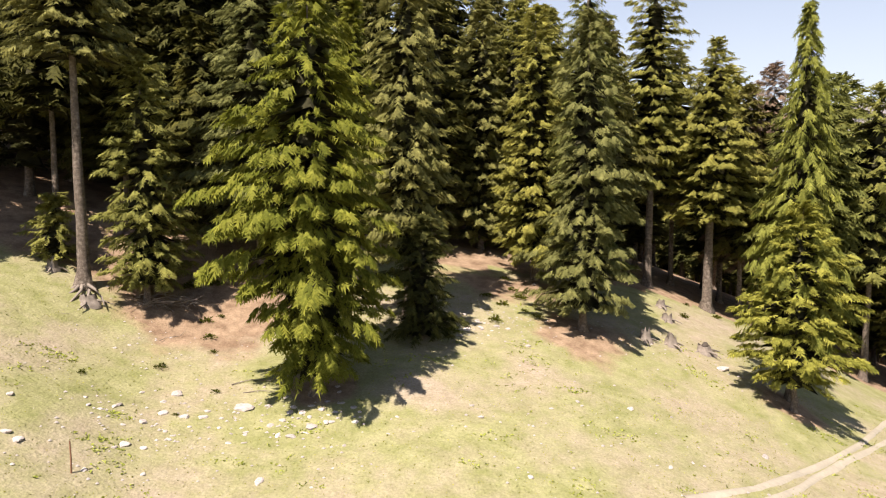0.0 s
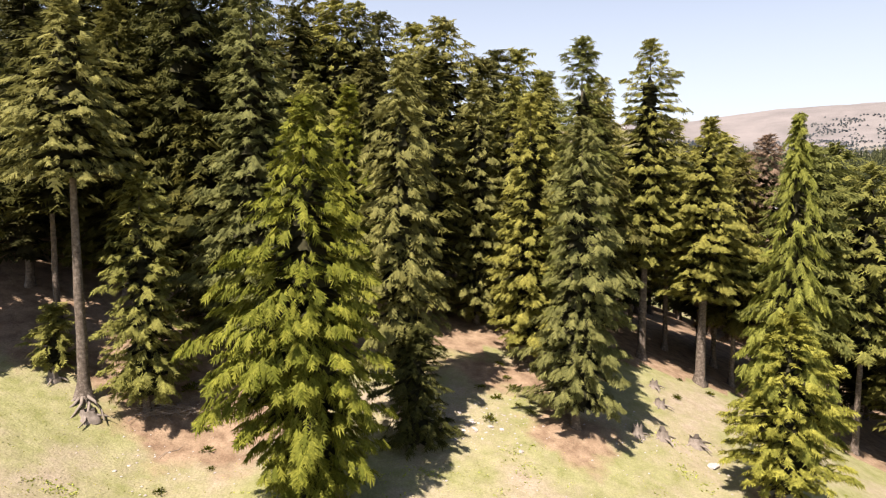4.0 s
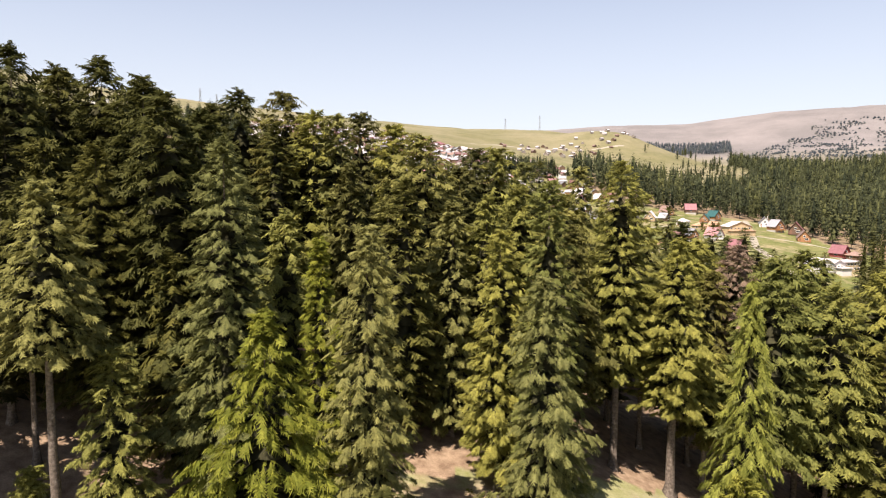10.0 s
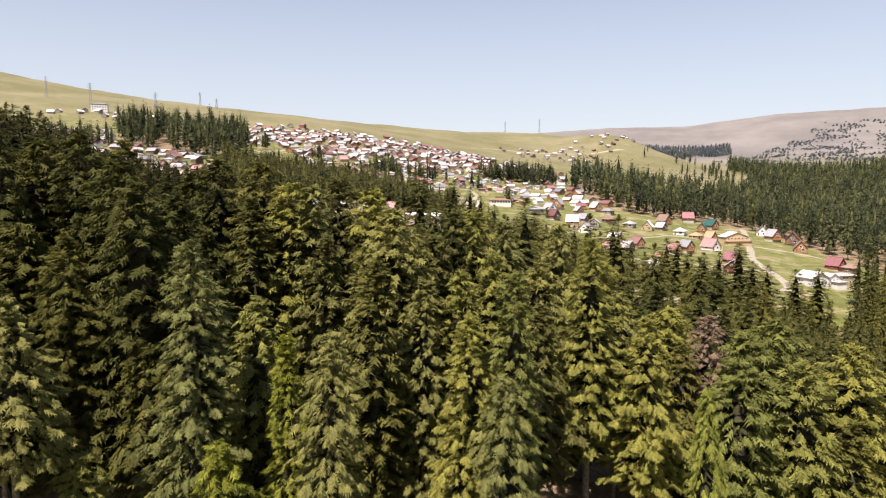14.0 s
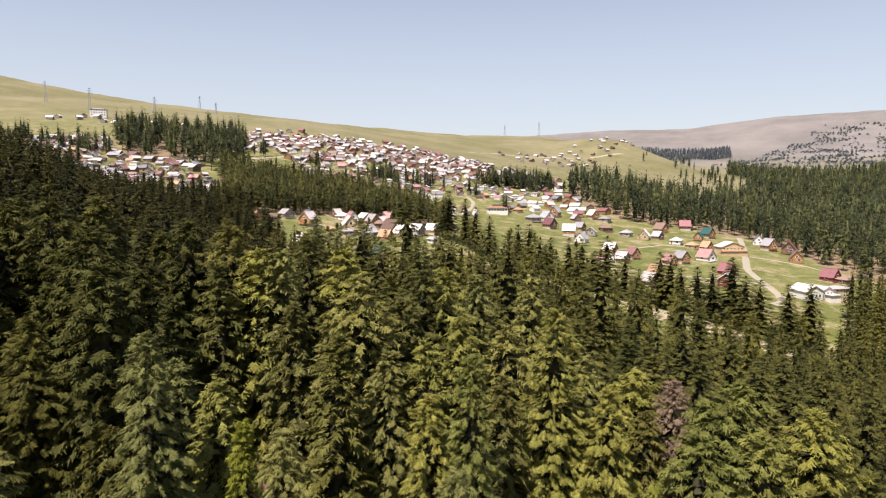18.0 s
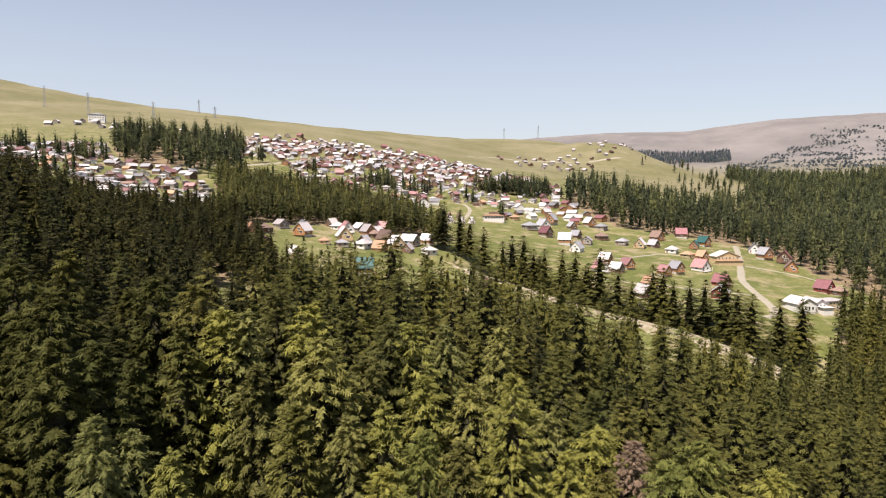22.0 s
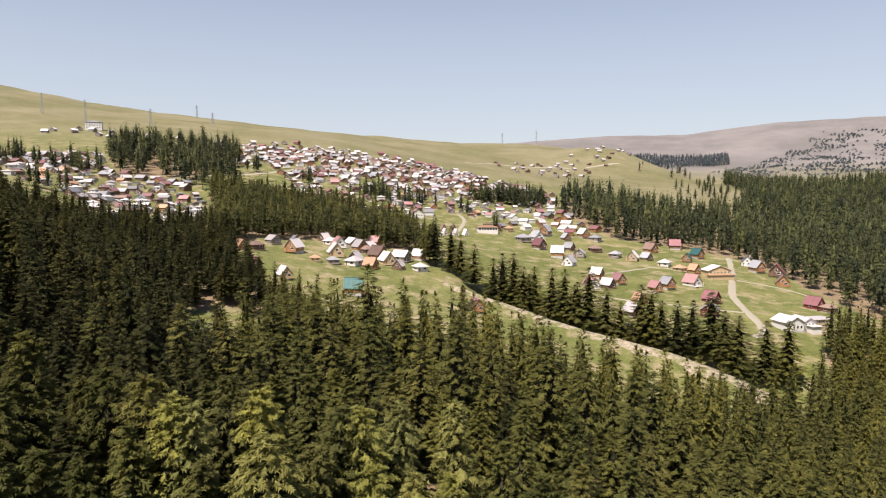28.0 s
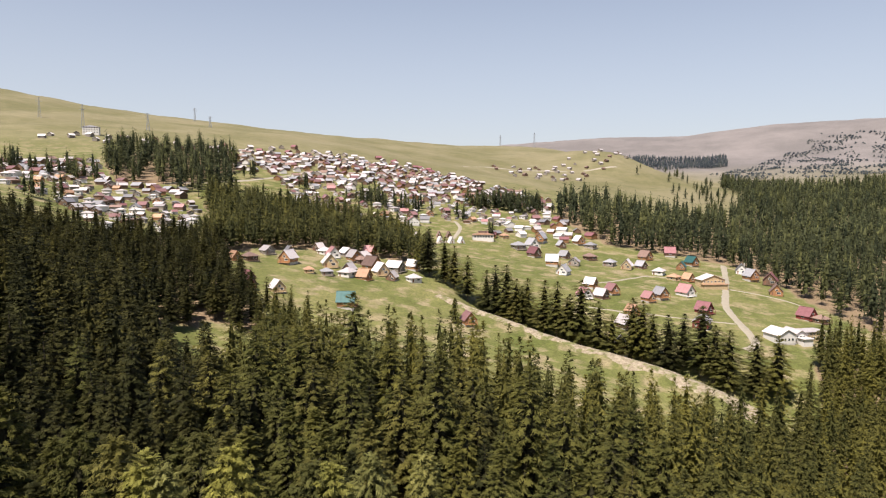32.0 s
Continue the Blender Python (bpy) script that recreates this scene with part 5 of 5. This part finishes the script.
def shrub_mesh(seed, count=130):
    r = np.random.RandomState(seed)
    a, e = r.uniform(0, 6.283, count), r.uniform(.15, 1.4, count)
    d = unit(np.c_[np.cos(a) * np.cos(e), np.sin(a) * np.cos(e), np.sin(e)])
    p = d * r.uniform(.15, .8, count)[:, None] * (1, 1, .75)
    v, f = kites(p, d, unit(np.cross(d, r.uniform(-1, 1, (count, 3)))), r.uniform(.2, .42, count), r.uniform(.05, .1, count), r.uniform(0, .3, count))
    return mesh_of("shrub", v, f, SHRUB)


shrub_meshes = [shrub_mesh(n) for n in range(4)]
SHRUBS = ((-13.7, 38.6, .5), (-13.1, 39.3, .35), (-13.1, 37.1, .45), (-12.4, 35.7, .3), (-14.2, 33.1, .4), (-11.0, 31.8, .3), (-16.6, 30.3, .3), (-12.0, 29.4, .2), (-14.5, 42.5, .6), (.5, 40.5, .8), (6.3, 44.2, .5), (5.4, 46.9, .6), (5.0, 48.2, .5), (4.1, 45.2, .5), (7.3, 47.1, .5),
          (18.9, 52.0, .55), (22.3, 50.2, .6), (22.7, 49.2, .4), (22.8, 55.3, .5), (20.7, 56.5, .4), (3.4, 42.6, .6), (5.5, 44.8, .4), (6.5, 45.8, .4), (3.0, 46.4, .5), (8.2, 45.6, .4), (4.7, 50.2, .5), (-15.6, 41.6, .7), (24.3, 47.5, .5))
for x, y, size in SHRUBS:
    ob = new("shrub", sr.choice(shrub_meshes))
    ob.matrix_basis = pose(x, y, height(x, y) - .03, 0, 0, sr.uniform(0, 360)) @ Matrix.Diagonal((size * sr.uniform(.9, 1.3), size * sr.uniform(.9, 1.2), size * sr.uniform(.7, 1), 1))
    tagged(ob, "low bright green shrub on dry grass", "shrub", "shrubs on the meadow")

# brush pile, stake, fallen boughs
pile = tagged(new("brush_pile"), "heap of dry grey branches at the forest's edge", "brush pile")
twig_meshes = [tube([(-1.1, 0, 0), (-.3, .08 * n, .06), (.5, -.05, .02), (1.2, .1, .1 * n)], .024, .008, PALE_WOOD, 5) for n in range(1, 4)]
for n in range(120):
    tw = new("branch", sr.choice(twig_meshes))
    tw.parent = pile
    tw.matrix_basis = pose(sr.gauss(0, .75), sr.gauss(0, .5), abs(sr.gauss(.12, .22)), sr.uniform(-20, 20), sr.uniform(-22, 22), sr.uniform(0, 180)) @ Matrix.Diagonal((.75, .75, .75, 1))
pile.matrix_basis = pose(-16.2, 39.2, height(-16.2, 39.2) + .05, 0, 0, 10)
stake = tagged(new("stake"), "thin dark stake stuck in the meadow", "stake")
part("pole", tube([(0, 0, -.2), (.02, 0, .6), (.0, .01, 1.2)], .035, .025, DOOR), None, stake)
stake.matrix_basis = pose(-13.5, 23.6, height(-13.5, 23.6))
for x, y, turn, size in ((-9.2, 33.0, 20, 1.2), (-8.6, 32.0, 5, 1.0), (-14.8, 36.4, 60, .8), (-19.8, 34.9, 40, .5)):
    ob = new("fallen_branch", sr.choice(twig_meshes))
    ob.matrix_basis = pose(x, y, height(x, y) + .05, 0, 0, turn) @ Matrix.Diagonal((size, size, size, 1))
    tagged(ob, "dry fallen branch lying on the meadow", "branch")

# bare dead trunks in the forest
for n, (x, y, tall) in enumerate(((1.8, 88.7, 16), (3.6, 90.5, 14.5), (12.5, 96, 15), (-3, 69, 17), (1.2, 60.5, 13))):
    snag = new("dead_trunk")
    v, f = stem(300 + n, tall, .2, 7, 8, 1.5, .3)
    part("trunk", mesh_of("trunk", v, f, PALE_WOOD, True), None, snag)
    for k in range(5):
        a, z = sr.uniform(0, 6.28), tall * sr.uniform(.35, .9)
        part("broken_branch", tube([(0, 0, z), (.5 * math.cos(a), .5 * math.sin(a), z + .1), (1.0 * math.cos(a), 1.0 * math.sin(a), z - .05)], .05, .015, PALE_WOOD, 5), None, snag)
    snag.matrix_basis = pose(x, y, height(x, y) - .1, sr.uniform(-2, 2), sr.uniform(-2, 2), 0)
    tagged(snag, "bare grey dead trunk standing among firs", "tree")

# wheel ruts of a track at the meadow's lower edge
for n, line in enumerate((((32, 46), (29.7, 43.8), (24.3, 38.0), (20.5, 34.3), (16.6, 30.9), (13.9, 28.6), (10, 26.5)), ((30.5, 43), (27.1, 39.9), (21.7, 34.9), (18.0, 31.4), (15.7, 29.1), (12.5, 26.6)))):
    ribbon("track", "pale worn wheel rut across the meadow", line, .42, DIRT_ROAD, .05, .3, 20 + n)

# grass and weeds
gr = np.random.RandomState(12)
n = 42000
gx, gy = gr.uniform(-32, 40, n), gr.uniform(17, 47, n)
keep = (wood_mask(gx, gy) + .35 * gr.uniform(-1, 1, n) < .45) & (wobble(gx, gy, 6, 30) + gr.uniform(-1.2, 1.2, n) > -.1) & (np.abs(gx) < gy * .75 + 4)
gx, gy = gx[keep], gy[keep]
n = len(gx)
d = unit(np.c_[gr.uniform(-.9, .9, n), gr.uniform(-.9, .9, n), np.full(n, .4)])
v, f = kites(np.c_[gx, gy, land(gx, gy) - .01], d, unit(np.cross(d, gr.uniform(-1, 1, (n, 3)))), gr.uniform(.04, .11, n), gr.uniform(.02, .05, n), gr.uniform(0, .3, n))
tagged(new("grass", mesh_of("grass", v, f, GRASS)), "short sunlit meadow grass with dry tufts", "grass", kind="stuff")
wr = np.random.RandomState(44)
n = 26000
wx, wy = wr.uniform(-24, 30, n), wr.uniform(18, 46, n)
keep = (wobble(wx, wy, 3.2, 31) + .7 * wobble(wx, wy, 11, 32) + wr.uniform(-.5, .5, n) > .9) & (np.abs(wx) < wy * .75 + 3) & (wood_mask(wx, wy) < .5)
wx, wy = np.repeat(wx[keep], 5), np.repeat(wy[keep], 5)
n = len(wx)
wx, wy = wx + wr.normal(0, .05, n), wy + wr.normal(0, .05, n)
d = unit(np.c_[wr.uniform(-1, 1, n), wr.uniform(-1, 1, n), wr.uniform(.12, .45, n)])
v, f = kites(np.c_[wx, wy, land(wx, wy) - .01], d, unit(np.cross(d, wr.uniform(-1, 1, (n, 3)))), wr.uniform(.08, .2, n), wr.uniform(.025, .06, n), wr.uniform(0, .4, n))
tagged(new("weeds", mesh_of("weeds", v, f, WEED)), "low yellow-green weeds in clusters on the meadow", "weeds", kind="stuff")
plant(27, 336, height(27, 336) + 13, 1, 2.4, FIR_DARK_AND_SHADED, "fir_tree", "lone dark fir on the grassy bank", 90, MEDIUM)
